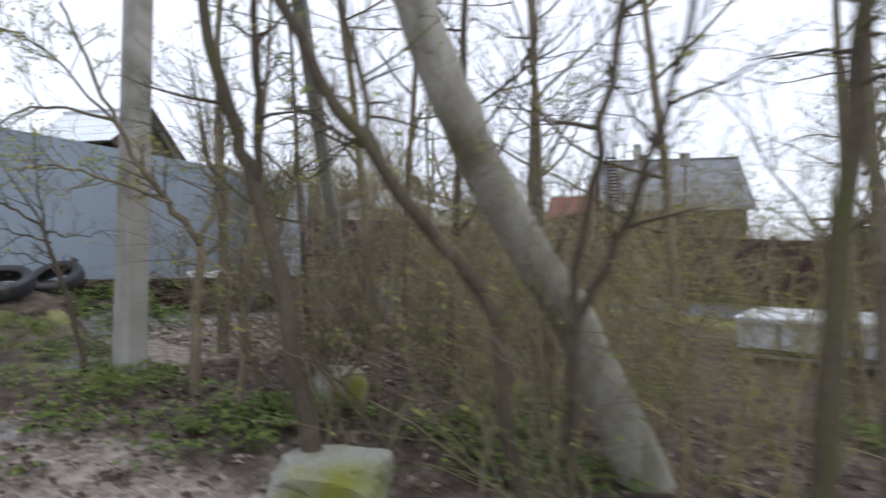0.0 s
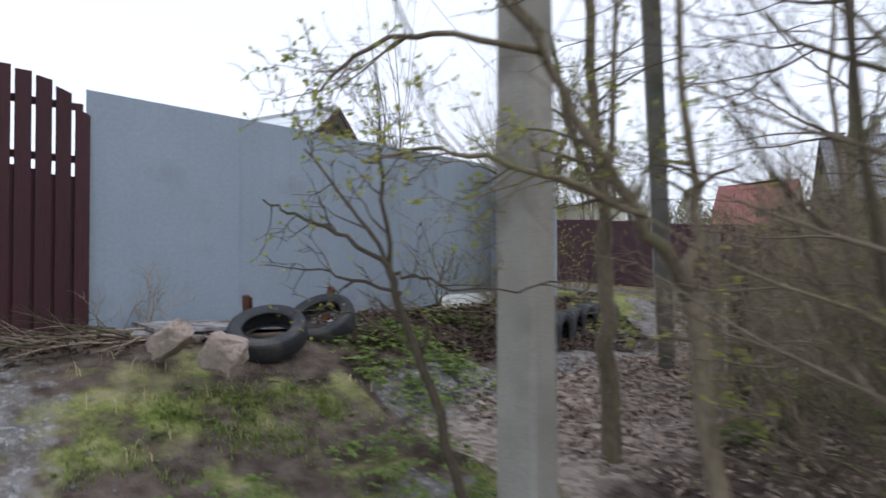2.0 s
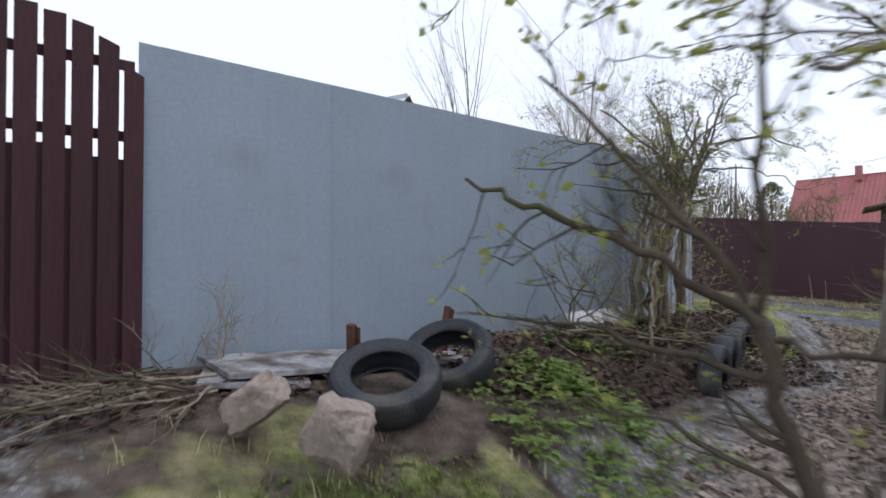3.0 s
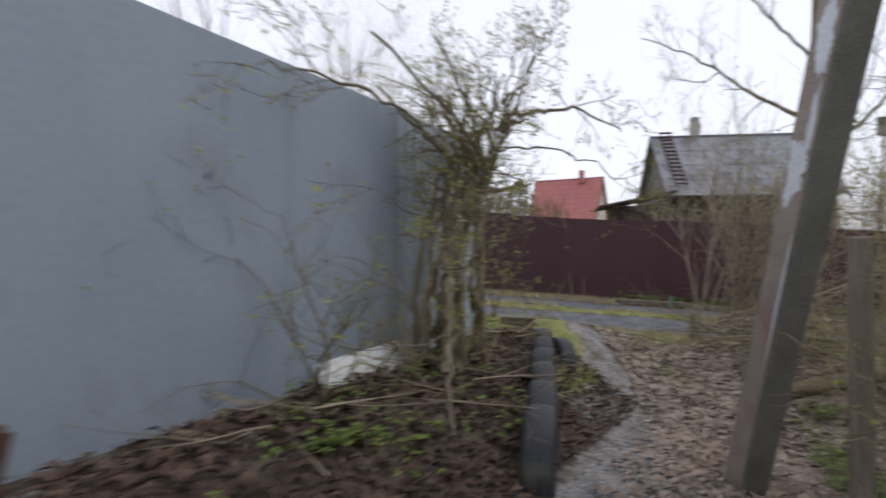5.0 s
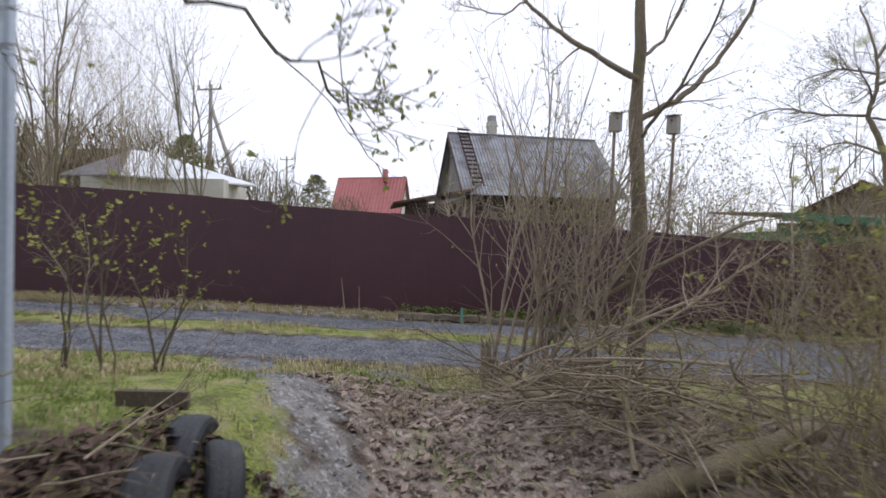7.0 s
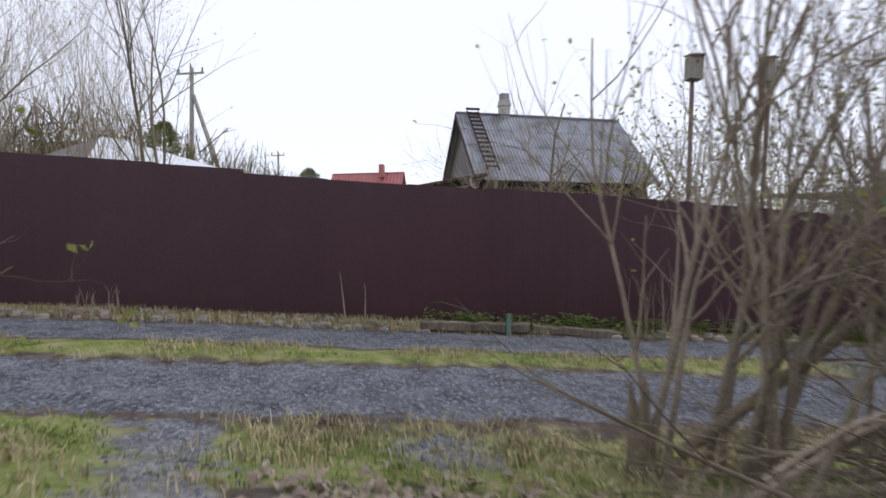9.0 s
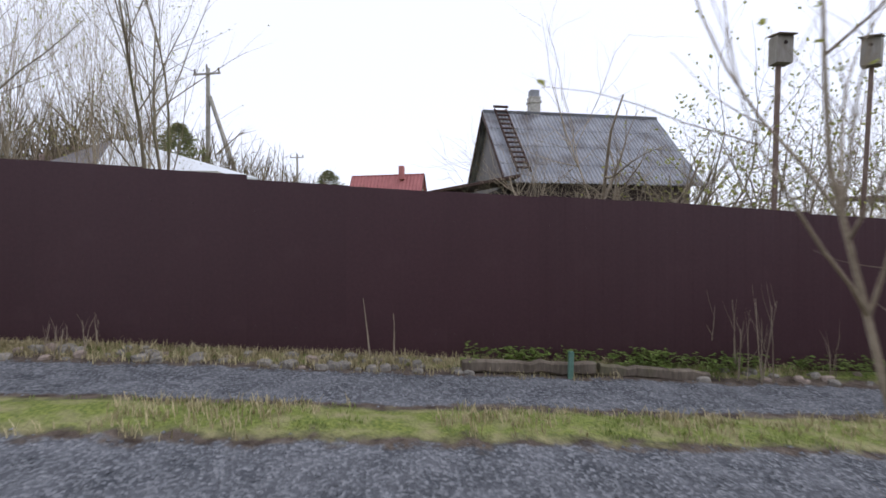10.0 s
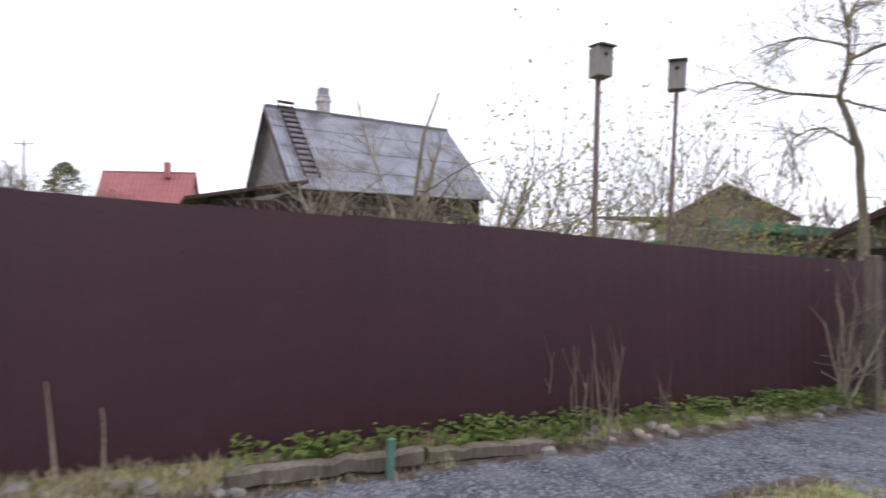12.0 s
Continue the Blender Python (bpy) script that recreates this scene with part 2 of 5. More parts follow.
def cover(x, y):
    """How much crushed stone, grass and dead leaves lie at a place."""
    e = y - 0.285 * x
    ruts = max(math.exp(-((e - 11.85) / 0.85) ** 4), math.exp(-((e - 14.25) / 0.68) ** 4))
    stone = 0.9 * ruts
    if 3.5 < x and e > 10.8:
        stone = max(stone, 0.8 * smooth(3.5, 5.5, x) * math.exp(-((e - 13.2) / 1.9) ** 6))
    grass = 0.85 * max(math.exp(-((e - 13.1) / 0.5) ** 2), 0.85 * math.exp(-((e - 15.3) / 0.3) ** 2), 0.8 * math.exp(-((e - 10.1) / 1.1) ** 2))
    leaf = 0.0
    if e < 11.0:
        d = abs(x - path_x(y))
        if y > 1.5:
            n1 = noise.noise((x * 1.3, y * 1.3, 2))
            stone = max(stone, (0.62 + 0.3 * n1) * math.exp(-(d / 0.62) ** 2), 0.66 * math.exp(-((x - 0.75) ** 2 + (y - 10.6) ** 2) / 0.30))
            leaf = 0.9 * smooth(0.0, 0.45, x - path_x(y) + 0.3 * n1) * (1 - smooth(8.9, 10.2, e)) * (1 - 0.75 * smooth(3.2, 4.2, x))
            grass = max(grass, 0.66 * smooth(0.05, 0.4, path_x(y) - x + 0.25 * n1) * smooth(4.8, 6.6, y), (0.5 + 0.4 * n1) * smooth(0.2, 0.4, x - path_x(y)) * (1 - smooth(0.9, 1.5, x - path_x(y))) * smooth(7.2, 8.4, y))
        else:
            lawn = (1 - smooth(3.6, 4.6, x - 0.2 * y)) * smooth(0.6, 1.5, x) + 0.5 * smooth(0.5, 2.5, -1.2 - y)
            grass = max(grass, (0.44 + 0.45 * noise.noise((x * 1.4, y * 1.4, 7)) + 0.3 * noise.noise((x * 4, y * 4, 8))) * min(1, lawn))
            leaf = 0.35 * smooth(3.8, 5.0, x) + 0.45 * smooth(3.6, 5.0, x) * (1 - smooth(-0.2, 0.8, y))
            stone = max(stone, (0.55 + 0.2 * noise.noise((x * 1.5, y * 1.5, 4))) * math.exp(-((y + 0.75 + 0.02 * x) / 0.6) ** 2), 0.75 * math.exp(-((x - 3.1) ** 2 + (y + 0.1) ** 2) / 0.35), 0.6 * math.exp(-((x - 3.3) ** 2 + (y - 0.9) ** 2) / 0.25), 0.55 * math.exp(-((x - 4.6) ** 2 + (y + 0.25) ** 2) / 0.2))
        grass *= max(smooth(0.3, 0.9, x), smooth(6.4, 7.4, y)) * 0.9 + 0.1
    if e > 15.7:
        grass = 0.8
    if abs(x) > 40 or abs(y) > 40:
        grass, stone = 0.7, 0
    return stone, grass, leaf


def steps(lo, a, b, hi, fine):
    """Even fine steps from a to b, growing ones outside."""
    v = list(np.arange(a, b + fine / 2, fine))
    s, out = fine, []
    p = v[-1]
    while p < hi:
        s *= 1.35
        p += s
        out.append(p)
    s, pre = fine, []
    p = v[0]
    while p > lo:
        s *= 1.35
        p -= s
        pre.append(p)
    return pre[::-1] + v + out


def build_ground():
    xs = steps(-900, -7, 12, 900, 0.1)
    ys = steps(-900, -4, 18, 900, 0.1)
    verts = [(x, y, ground(x, y)) for y in ys for x in xs]
    w = len(xs)
    faces = [(j * w + i, j * w + i + 1, (j + 1) * w + i + 1, (j + 1) * w + i) for j in range(len(ys) - 1) for i in range(w - 1)]
    ob = raw("ground", verts, faces, ground_material(), smooth_shade=True)
    col = ob.data.color_attributes.new("cover", "FLOAT_COLOR", "POINT")
    flat = np.ones((len(verts), 4), dtype=np.float32)
    flat[:, :3] = [cover(x, y) for x, y, _ in verts]
    flat[:, 3] = [1 - smooth(9.6, 11.2, y - 0.285 * x) for x, y, _ in verts]
    col.data.foreach_set("color", flat.ravel())
    return tagged(ob, "uneven earth with grass, dead leaves and crushed stone", "ground", kind="structure")


build_ground()


# ---- fences ----
def corrugated(width, height, period=0.115, depth=0.014, thick=0.002):
    """One sheet standing in the local x-z plane, ribs upright, as lists of places and faces."""
    n = max(1, round(width / period))
    p = width / n
    line = []
    for i in range(n):
        line += [(i * p, 0.0), (i * p + 0.30 * p, 0.0), (i * p + 0.42 * p, -depth), (i * p + 0.88 * p, -depth)]
    line.append((width, 0.0))
    verts, faces = [], []
    for off in (0, thick):
        for z in (0, height):
            verts += [(x, y + off, z) for x, y in line]
    k = len(line)
    for i in range(k - 1):
        faces.append((i, i + 1, k + i + 1, k + i))
        faces.append((2 * k + i + 1, 2 * k + i, 3 * k + i, 3 * k + i + 1))
        faces.append((k + i, k + i + 1, 3 * k + i + 1, 3 * k + i))
    return verts, faces


def screws(bm, places, r=0.011):
    for p in places:
        bmesh.ops.create_cone(bm, cap_ends=True, segments=6, radius1=r, radius2=r * 0.7, depth=0.006, matrix=Matrix.Translation(p) @ pose(0, 0, 0, 90))


def sheet_fence(name, label, sheets, mat, screw_mat, group=""):
    """A fence of sheets, each given by start, end, foot and height."""
    top = tagged(new(name), label, "fence", group)
    for k, (x0, y0, x1, y1, z, h, period, fall, depth) in enumerate(sheets):
        w = math.hypot(x1 - x0, y1 - y0)
        a = math.atan2(y1 - y0, x1 - x0)
        v, f = corrugated(w + 0.03, h, period, depth)
        v = [(a, b, c + fall * a) for a, b, c in v]
        s = raw("sheet", v, f, BRIGHT_ZINC if depth > 0.01 else mat, top)
        s.matrix_basis = pose(x0, y0, z, 0, 0, math.degrees(a)) @ pose(0, -0.0025 * (k % 2), 0)
        bm = bmesh.new()
        screws(bm, [(u, -depth - 0.004, zz + fall * u) for u in np.arange(0.12, w, 0.46) for zz in (0.32, h - 0.36)])
        tagged(part("screws", bm, screw_mat, s), kind="stuff")
    return top


SCREW = material("screw_head", (0.10, 0.11, 0.13), (0.16, 0.17, 0.19), 0.5, 30, 3, 0, 0.5)
DARK_SCREW = material("painted_screw", (0.05, 0.022, 0.025), (0.06, 0.028, 0.03), 0.5, 30, 3, 0)
# ribs face the path, so the run goes from the far end back to the corner
grey = []
y = 6.72
for k, w in enumerate((0.56, 1.12)):
    grey.append((0.0, y, 0.0, y - w, -0.03 - 0.012 * y, 2.05, 0.125, 0.012, 0.02))
    y -= w
for k, w in enumerate((1.2, 1.26, 1.26, 1.32)):
    grey.append((0.03, y, 0.03, y - w, -0.03 - 0.012 * y, 2.05, 0.21, 0.012, 0.0025))
    y -= w
grey_fence = sheet_fence("metal_fence", "tall pale grey corrugated metal sheet fence", grey, ZINC, SCREW)
bm = bmesh.new()
for zz in (0.3, 1.66):
    box(bm, (0.04, 6.6, 0.04), pose(-0.045, 3.36, zz))
part("rail", bm, ZINC, grey_fence)

maroon = []
x = -16.0
while x < 18:
    x2 = x + 1.15 * math.cos(math.atan(FENCE_SLOPE))
    drift = 0.022 * math.sin(x * 0.9) + (0.03 if x < -3.4 else 0) + (0.02 * (x - 8) if x > 8 else 0)
    maroon.append((x, maroon_y(x), x2, maroon_y(x2), -0.475 - 0.058 * x + drift, 2.0, 0.23, -0.0555, 0.002))
    x = x2
sheet_fence("metal_fence", "long dark maroon painted metal sheet fence along the road", maroon, MAROON, DARK_SCREW)


def picket_fence():
    top = tagged(new("picket_fence"), "tall dark red stained wooden picket fence with an arched top", "fence")
    y = -0.06
    k = 0
    while y > -3.6:
        drop = 0.20 * max(0, 1 - k / 2.2) ** 1.6
        h = 2.13 - drop + 0.012 * math.sin(k * 2.1) + 0.01 * k
        bm = bmesh.new()
        box(bm, (0.022, 0.108, h), Matrix.Translation((0, 0, h / 2)), 0.004)
        for v in bm.verts:
            if v.co.z > h - 0.02 and k < 3:
                v.co.z -= 0.06 * (v.co.y + 0.054) / 0.108 * (3 - k) / 3
        part("picket", bm, REDWOOD, top, m=pose(0.07, y, -0.08, 0, 0.3 * math.sin(k * 3.3), 0))
        y -= 0.134
        k += 1
    yy = -0.12
    while yy > -3.6:
        hh = 1.38 + 0.03 * math.sin(yy * 9)
        bm = bmesh.new()
        box(bm, (0.018, 0.10, hh), Matrix.Translation((0, 0, hh / 2)), 0.003)
        part("backing_board", bm, REDWOOD, top, m=pose(0.045, yy, -0.08))
        yy -= 0.134
    bm = bmesh.new()
    for zz in (0.3, 1.42, 1.86):
        box(bm, (0.03, 3.5, 0.06), Matrix.Translation((0.018, -1.8, zz)), 0.004)
    part("rail", bm, REDWOOD, top)


picket_fence()


# ---- concrete poles ----
def taper_pole(points, sizes, bevel=0.02):
    """A squared pole through points with those half sizes."""
    bm = bmesh.new()
    rings = []
    for (p, axis_x, axis_y), (a, b) in zip(points, sizes):
        c = [(a - bevel, b), (a, b - bevel), (a, -b + bevel), (a - bevel, -b), (-a + bevel, -b), (-a, -b + bevel), (-a, b - bevel), (-a + bevel, b)]
        rings.append([bm.verts.new(p + axis_x * u + axis_y * v) for u, v in c])
    for r1, r2 in zip(rings, rings[1:]):
        for i in range(8):
            bm.faces.new((r1[i], r1[(i + 1) % 8], r2[(i + 1) % 8], r2[i]))
    bm.faces.new(rings[-1])
    bm.normal_update()
    return bm


X, Y, Z = Vector((1, 0, 0)), Vector((0, 1, 0)), Vector((0, 0, 1))
upright = tagged(new("utility_pole"), "square grey concrete utility pole standing in the undergrowth", "pole")
part("shaft", taper_pole([(Vector((3.78, 1.12, z)), X, Y) for z in (-1.2, 0, 2, 4.5, 8.4)], [(0.125, 0.105), (0.12, 0.10), (0.11, 0.095), (0.1, 0.09), (0.085, 0.08)]), CONCRETE, upright)

# bare concrete, darkened in colour for the shade on the pole's right face
SHADED_CONCRETE = material("shaded_bare_concrete", (0.15, 0.15, 0.13), (0.24, 0.24, 0.21), 0.9, 70, 4, 0.3, 0, 0, (0.11, 0.115, 0.085), 2, 0.4)
PAINTED = material("flaking_painted_concrete", (0.27, 0.225, 0.195), (0.40, 0.345, 0.305), 0.9, 60, 4, 0.35, 0, 0, (0.31, 0.205, 0.18), 2.4, 0.35)
LIME = material("white_paint_patch", (0.62, 0.66, 0.70), (0.78, 0.82, 0.86), 0.8, 60, 9, 0.2)
BOTTOM, TOP = Vector((2.46, 5.451, -0.95)), Vector((3.61, 2.53, 6.3))
lean = (TOP - BOTTOM).normalized()
sx = Vector((math.cos(radians(30)), math.sin(radians(30)), 0))
sx = (sx - lean * sx.dot(lean)).normalized()
sy = lean.cross(sx)
strut = tagged(new("leaning_pole"), "leaning square concrete pole with flaking pink and white paint", "pole")
part("shaft", taper_pole([(lerp(BOTTOM, TOP, k), sx, sy) for k in (0, 0.2, 0.45, 0.7, 1)], [(0.088, 0.108), (0.087, 0.104), (0.083, 0.1), (0.08, 0.096), (0.075, 0.09)], 0.014), SHADED_CONCRETE, strut)
part("paint_layer", taper_pole([(lerp(BOTTOM, TOP, k) - sx * lerp(0.089, 0.076, k), sx, sy) for k in (0.0, 0.35, 0.7, 1)], [(0.004, 0.090), (0.004, 0.086), (0.004, 0.082), (0.004, 0.076)], 0.002), PAINTED, strut, "flaking pinkish paint")

rng = random.Random(4)
for k, (u, v, a, b) in enumerate(((0.302, 0.0, 0.070, 0.13), (0.284, 0.02, 0.034, 0.07), (0.38, -0.02, 0.055, 0.16), (0.21, -0.078, 0.007, 0.34), (0.33, -0.05, 0.022, 0.16), (0.46, 0.01, 0.05, 0.12), (0.55, 0.0, 0.05, 0.12))):
    bm = bmesh.new()
    c = lerp(BOTTOM, TOP, u) - sx * (lerp(0.089, 0.076, u) + 0.009) + sy * v
    ring = []
    for i in range(64):
        w = 2 * math.pi * i / 64
        r = 1 + 0.5 * noise.noise((math.cos(w) * 2.0, math.sin(w) * 2.0, k * 5 + 1)) + 0.35 * noise.noise((math.cos(w) * 7, math.sin(w) * 7, k)) + rng.uniform(-0.1, 0.1)
        ring.append(bm.verts.new(c + sy * max(-0.084 - v, min(0.084 - v, a * r * math.cos(w))) + lean * (b * r * math.sin(w))))
    f = bm.faces.new(ring)
    ext = bmesh.ops.extrude_face_region(bm, geom=[f])
    bmesh.ops.translate(bm, verts=[g for g in ext["geom"] if isinstance(g, bmesh.types.BMVert)], vec=sx * 0.006)
    part("paint_patch", bm, LIME, strut, "flaking white paint")


# ---- plants ----
def turned(d, rng, lo, hi):
    """The way d bent aside by an angle between lo and hi degrees."""
    a = radians(rng.uniform(lo, hi))
    side = d.orthogonal().normalized()
    side.rotate(Matrix.Rotation(rng.uniform(0, 2 * math.pi), 3, d))
    return (d * math.cos(a) + side * math.sin(a)).normalized()


def grow(rng, p, d, length, r, segs, wob, up, tip=0.25):
    pts, rad = [p.copy()], [r]
    for i in range(segs):
        d = (d + Vector((rng.gauss(0, wob), rng.gauss(0, wob), rng.gauss(0, wob) + up))).normalized()
        p = p + d * (length / segs)
        pts.append(p.copy())
        rad.append(r * lerp(1, tip, (i + 1) / segs))
    return pts, rad, d


def spray(rng, verts, faces, tips, p, d, length, r, kids, wob=0.12, up=0.03, angle=(25, 60), segs=5, sides=5):
    """A branch with its twigs; kids: how many twigs at each level."""
    pts, rad, _ = grow(rng, p, d, length, r, segs, wob, up)
    tube(verts, faces, pts, rad, sides)
    if not kids:
        tips.append((pts[-1], (pts[-1] - pts[-2]).normalized()))
        if len(pts) > 2:
            tips.append((pts[-2], (pts[-1] - pts[-2]).normalized()))
        return pts, rad
    for _ in range(kids[0]):
        t = rng.uniform(0.25, 1.0) * (len(pts) - 1)
        i = min(int(t), len(pts) - 2)
        q = pts[i].lerp(pts[i + 1], t - i)
        w = (pts[i + 1] - pts[i]).normalized()
        spray(rng, verts, faces, tips, q, turned(w, rng, *angle), length * rng.uniform(0.3, 0.6), max(rad[i] * 0.55, 0.0025), kids[1:], wob * 1.2, up, angle, max(3, segs - 1), max(3, sides - 1))
    return pts, rad


def leaf_mesh(rng, tips, size, share=1.0):
    """Small folded leaves at twig tips."""
    verts, faces = [], []
    for p, d in tips:
        if rng.random() > share:
            continue
        for _ in range(2):
            w = turned(d, rng, 20, 80)
            s = size * rng.uniform(0.6, 1.3)
            side = w.cross(Vector((rng.uniform(-1, 1), rng.uniform(-1, 1), rng.uniform(0.2, 1)))).normalized()
            up = side.cross(w)
            b = len(verts)
            verts += [p, p + w * s * 0.5 + side * s * 0.32 + up * s * 0.1, p + w * s, p + w * s * 0.5 - side * s * 0.32 + up * s * 0.1]
            faces += [(b, b + 1, b + 2), (b, b + 2, b + 3)]
    return verts, faces


def shrub(name, label, base, height, stems, seed, bark=None, kids=(6, 4), r=0.016, splay=28, leaf=None, leaf_size=0.03, share=0.5, up=0.03, bias=(0, 0), spread=0.18, wob=0.12, angle=(25, 60), category="shrub", group="", stem_name="stem"):
    """A plant of several stems out of the ground, each with its twigs."""
    rng = random.Random(seed)
    top = tagged(new(name), label, category, group)
    gz = ground(base[0], base[1]) if len(base) < 3 else base[2]
    top.location = (base[0], base[1], gz)
    tips = []
    for k in range(stems):
        verts, faces = [], []
        a = rng.uniform(0, 2 * math.pi)
        q = Vector((rng.uniform(-spread, spread), rng.uniform(-spread, spread), -0.06))
        d = turned(Vector((bias[0], bias[1], 1)).normalized(), rng, 2, splay)
        spray(rng, verts, faces, tips, q, d, height * rng.uniform(0.65, 1.08), r * rng.uniform(0.7, 1.3), kids, wob, up, angle, 7, 5)
        raw(stem_name, verts, faces, bark or TWIG, top, smooth_shade=True)
    if leaf and tips:
        v, f = leaf_mesh(rng, tips, leaf_size, share)
        if f:
            tagged(raw("leaves", v, f, leaf, top), kind="stuff")
    return top


def tree(name, label, points, radii, limbs, seed, bark=None, kids=(7, 4), first=0.3, reach=0.45, leaf=None, leaf_size=0.04, share=0.5, up=0.05, angle=(35, 75), sides=10, category="tree", limb_r=0.45):
    """A tapered trunk through points, with limbs that carry their twigs."""
    rng = random.Random(seed)
    top = tagged(new(name), label, category)
    base = Vector(points[0])
    top.location = base
    P = [Vector(p) - base for p in points]
    # finer steps with a little unevenness
    pts, rad = [], []
    for i in range(len(P) - 1):
        for s in range(4):
            t = s / 4
            pts.append(P[i].lerp(P[i + 1], t) + Vector((rng.gauss(0, 0.006), rng.gauss(0, 0.006), 0)))
            rad.append(lerp(radii[i], radii[i + 1], t) * rng.uniform(0.95, 1.05))
    pts.append(P[-1])
    rad.append(radii[-1])
    pts[0] = pts[0] - Vector((0, 0, 0.15))
    rad[0] *= 1.25
    verts, faces = [], []
    tube(verts, faces, pts, rad, sides)
    raw("trunk", verts, faces, bark or BARK, top, smooth_shade=True)
    total = (P[-1] - P[0]).length
    tips = []
    for k in range(limbs):
        t = (first + (1 - first) * (k + rng.random()) / limbs) * (len(pts) - 1)
        i = min(int(t), len(pts) - 2)
        q = pts[i].lerp(pts[i + 1], t - i)
        w = (pts[i + 1] - pts[i]).normalized()
        verts, faces = [], []
        ln = total * reach * rng.uniform(0.6, 1.1) * (1.1 - 0.6 * t / len(pts))
        spray(rng, verts, faces, tips, q, turned(w, rng, *angle), ln, max(0.008, rad[i] * limb_r * rng.uniform(0.7, 1.1)), kids, 0.14, up, (25, 60), 6, 6)
        raw("limb", verts, faces, bark or BARK, top, smooth_shade=True)
    if leaf and tips:
        v, f = leaf_mesh(rng, tips, leaf_size, share)
        if f:
            tagged(raw("leaves", v, f, leaf, top), kind="stuff")
    return top


# the thicket beside the first stretch
def at(x, y, dz=0.0):
    return (x, y, ground(x, y) + dz)


tree("tree", "thick pale grey trunk leaning over the thicket", [at(8.0, 2.3), (7.62, 1.9, -0.1), (7.34, 1.5, 0.6), (7.2, 1.2, 1.1), (7.02, 0.98, 1.75), (6.6, 0.6, 3.2), (6.1, 0.3, 5.2), (5.7, 0.1, 7.5)], [0.17, 0.145, 0.135, 0.13, 0.125, 0.11, 0.08, 0.04], 8, 11, BARK_GREY, (5, 4), 0.6, 0.2, LEAF_NEW, 0.03, 0.2)


def curve(points, n=5):
    """A smooth run of places through points."""
    P = [Vector(p) for p in points]
    out = []
    for i in range(len(P) - 1):
        a, b = P[max(0, i - 1)], P[min(len(P) - 1, i + 2)]
        for k in range(n):
            t = k / n
            out.append(0.5 * (2 * P[i] + (P[i + 1] - a) * t + (2 * a - 5 * P[i] + 4 * P[i + 1] - b) * t * t + (3 * P[i] - a - 3 * P[i + 1] + b) * t ** 3))
    return out + [P[-1]]


def shaped_tree(name, label, boughs, seed, bark, twigs=9, kids=(4, 3), twig_len=0.5, leaf=None, leaf_size=0.028, share=0.4, angle=(30, 75), up=0.03, category="tree", bare=0.25, wob=0.012):
    """A plant whose boughs follow given lines; the first one is the trunk. Each bough: its places, thick and thin radius."""
    rng = random.Random(seed)
    top = tagged(new(name), label, category)
    base = Vector(boughs[0][0][0])
    top.location = base
    tips = []
    for k, (points, r0, r1) in enumerate(boughs):
        pts = [p - base + Vector((rng.gauss(0, wob), rng.gauss(0, wob), rng.gauss(0, wob))) for p in curve(points)]
        if k == 0:
            pts[0] = pts[0] - Vector((0, 0, 0.15))
        n = len(pts)
        rad = [lerp(r0, r1, i / (n - 1)) * rng.uniform(0.92, 1.08) for i in range(n)]
        verts, faces = [], []
        tube(verts, faces, pts, rad, 9 if r0 > 0.03 else 6)
        for _ in range(twigs if k else twigs // 2):
            t = rng.uniform(bare if k else 0.45, 1.0) * (n - 1)
            i = min(int(t), n - 2)
            w = (pts[i + 1] - pts[i]).normalized()
            spray(rng, verts, faces, tips, pts[i].lerp(pts[i + 1], t - i), turned(w, rng, *angle), twig_len * rng.uniform(0.5, 1.2), max(0.003, min(rad[i] * 0.5, 0.012)), kids, 0.14, up, (25, 60), 5, 4)
        raw("limb" if k else "trunk", verts, faces, bark, top, smooth_shade=True)
    if leaf and tips:
        v, f = leaf_mesh(rng, tips, leaf_size, share)
        if f:
            tagged(raw("leaves", v, f, leaf, top), kind="stuff")
    return top


shaped_tree("tree", "dark leaning stem in front of the pale trunk", [([at(7.86, 0.75), (7.74, 0.6, 0.0), (7.57, 0.3, 0.43), (7.3, 0.0, 1.0), (6.95, -0.3, 1.9), (6.5, -0.5, 3.2)], 0.036, 0.022), ([(7.45, 0.2, 0.65), (7.2, 0.3, 1.2), (6.9, 0.3, 2.2)], 0.018, 0.008)], 12, BARK_DARK, 14, leaf=LEAF_NEW, share=0.3)
shaped_tree("tree", "dark crooked stem forking in the thicket", [([at(6.55, 0.75), (6.4, 0.6, 0.1), (6.12, 0.6, 0.8), (6.0, 0.42, 1.4), (5.8, 0.4, 2.4), (5.6, 0.5, 4.2)], 0.06, 0.02), ([(6.15, 0.6, 0.72), (6.3, 0.5, 1.2), (6.35, 0.4, 2.0), (6.3, 0.5, 3.2)], 0.03, 0.01)], 15, BARK_DARK, 14, leaf=LEAF_NEW, share=0.3)
shaped_tree("tree", "dark stems spreading upwards out of one foot", [([at(7.9, 1.1), (8.0, 1.0, 0.2), (8.17, 0.82, 0.87), (8.4, 0.62, 1.8), (8.75, 0.45, 3.4)], 0.03, 0.016), ([(7.95, 1.05, 0.0), (8.2, 1.1, 0.5), (8.45, 1.1, 1.3), (8.75, 1.0, 2.6)], 0.028, 0.012), ([at(8.9, 1.25), (9.02, 1.2, 0.4), (9.1, 1.1, 1.4), (9.25, 1.0, 3.2)], 0.055, 0.025)], 16, BARK_DARK, 15, leaf=LEAF_NEW, share=0.3)
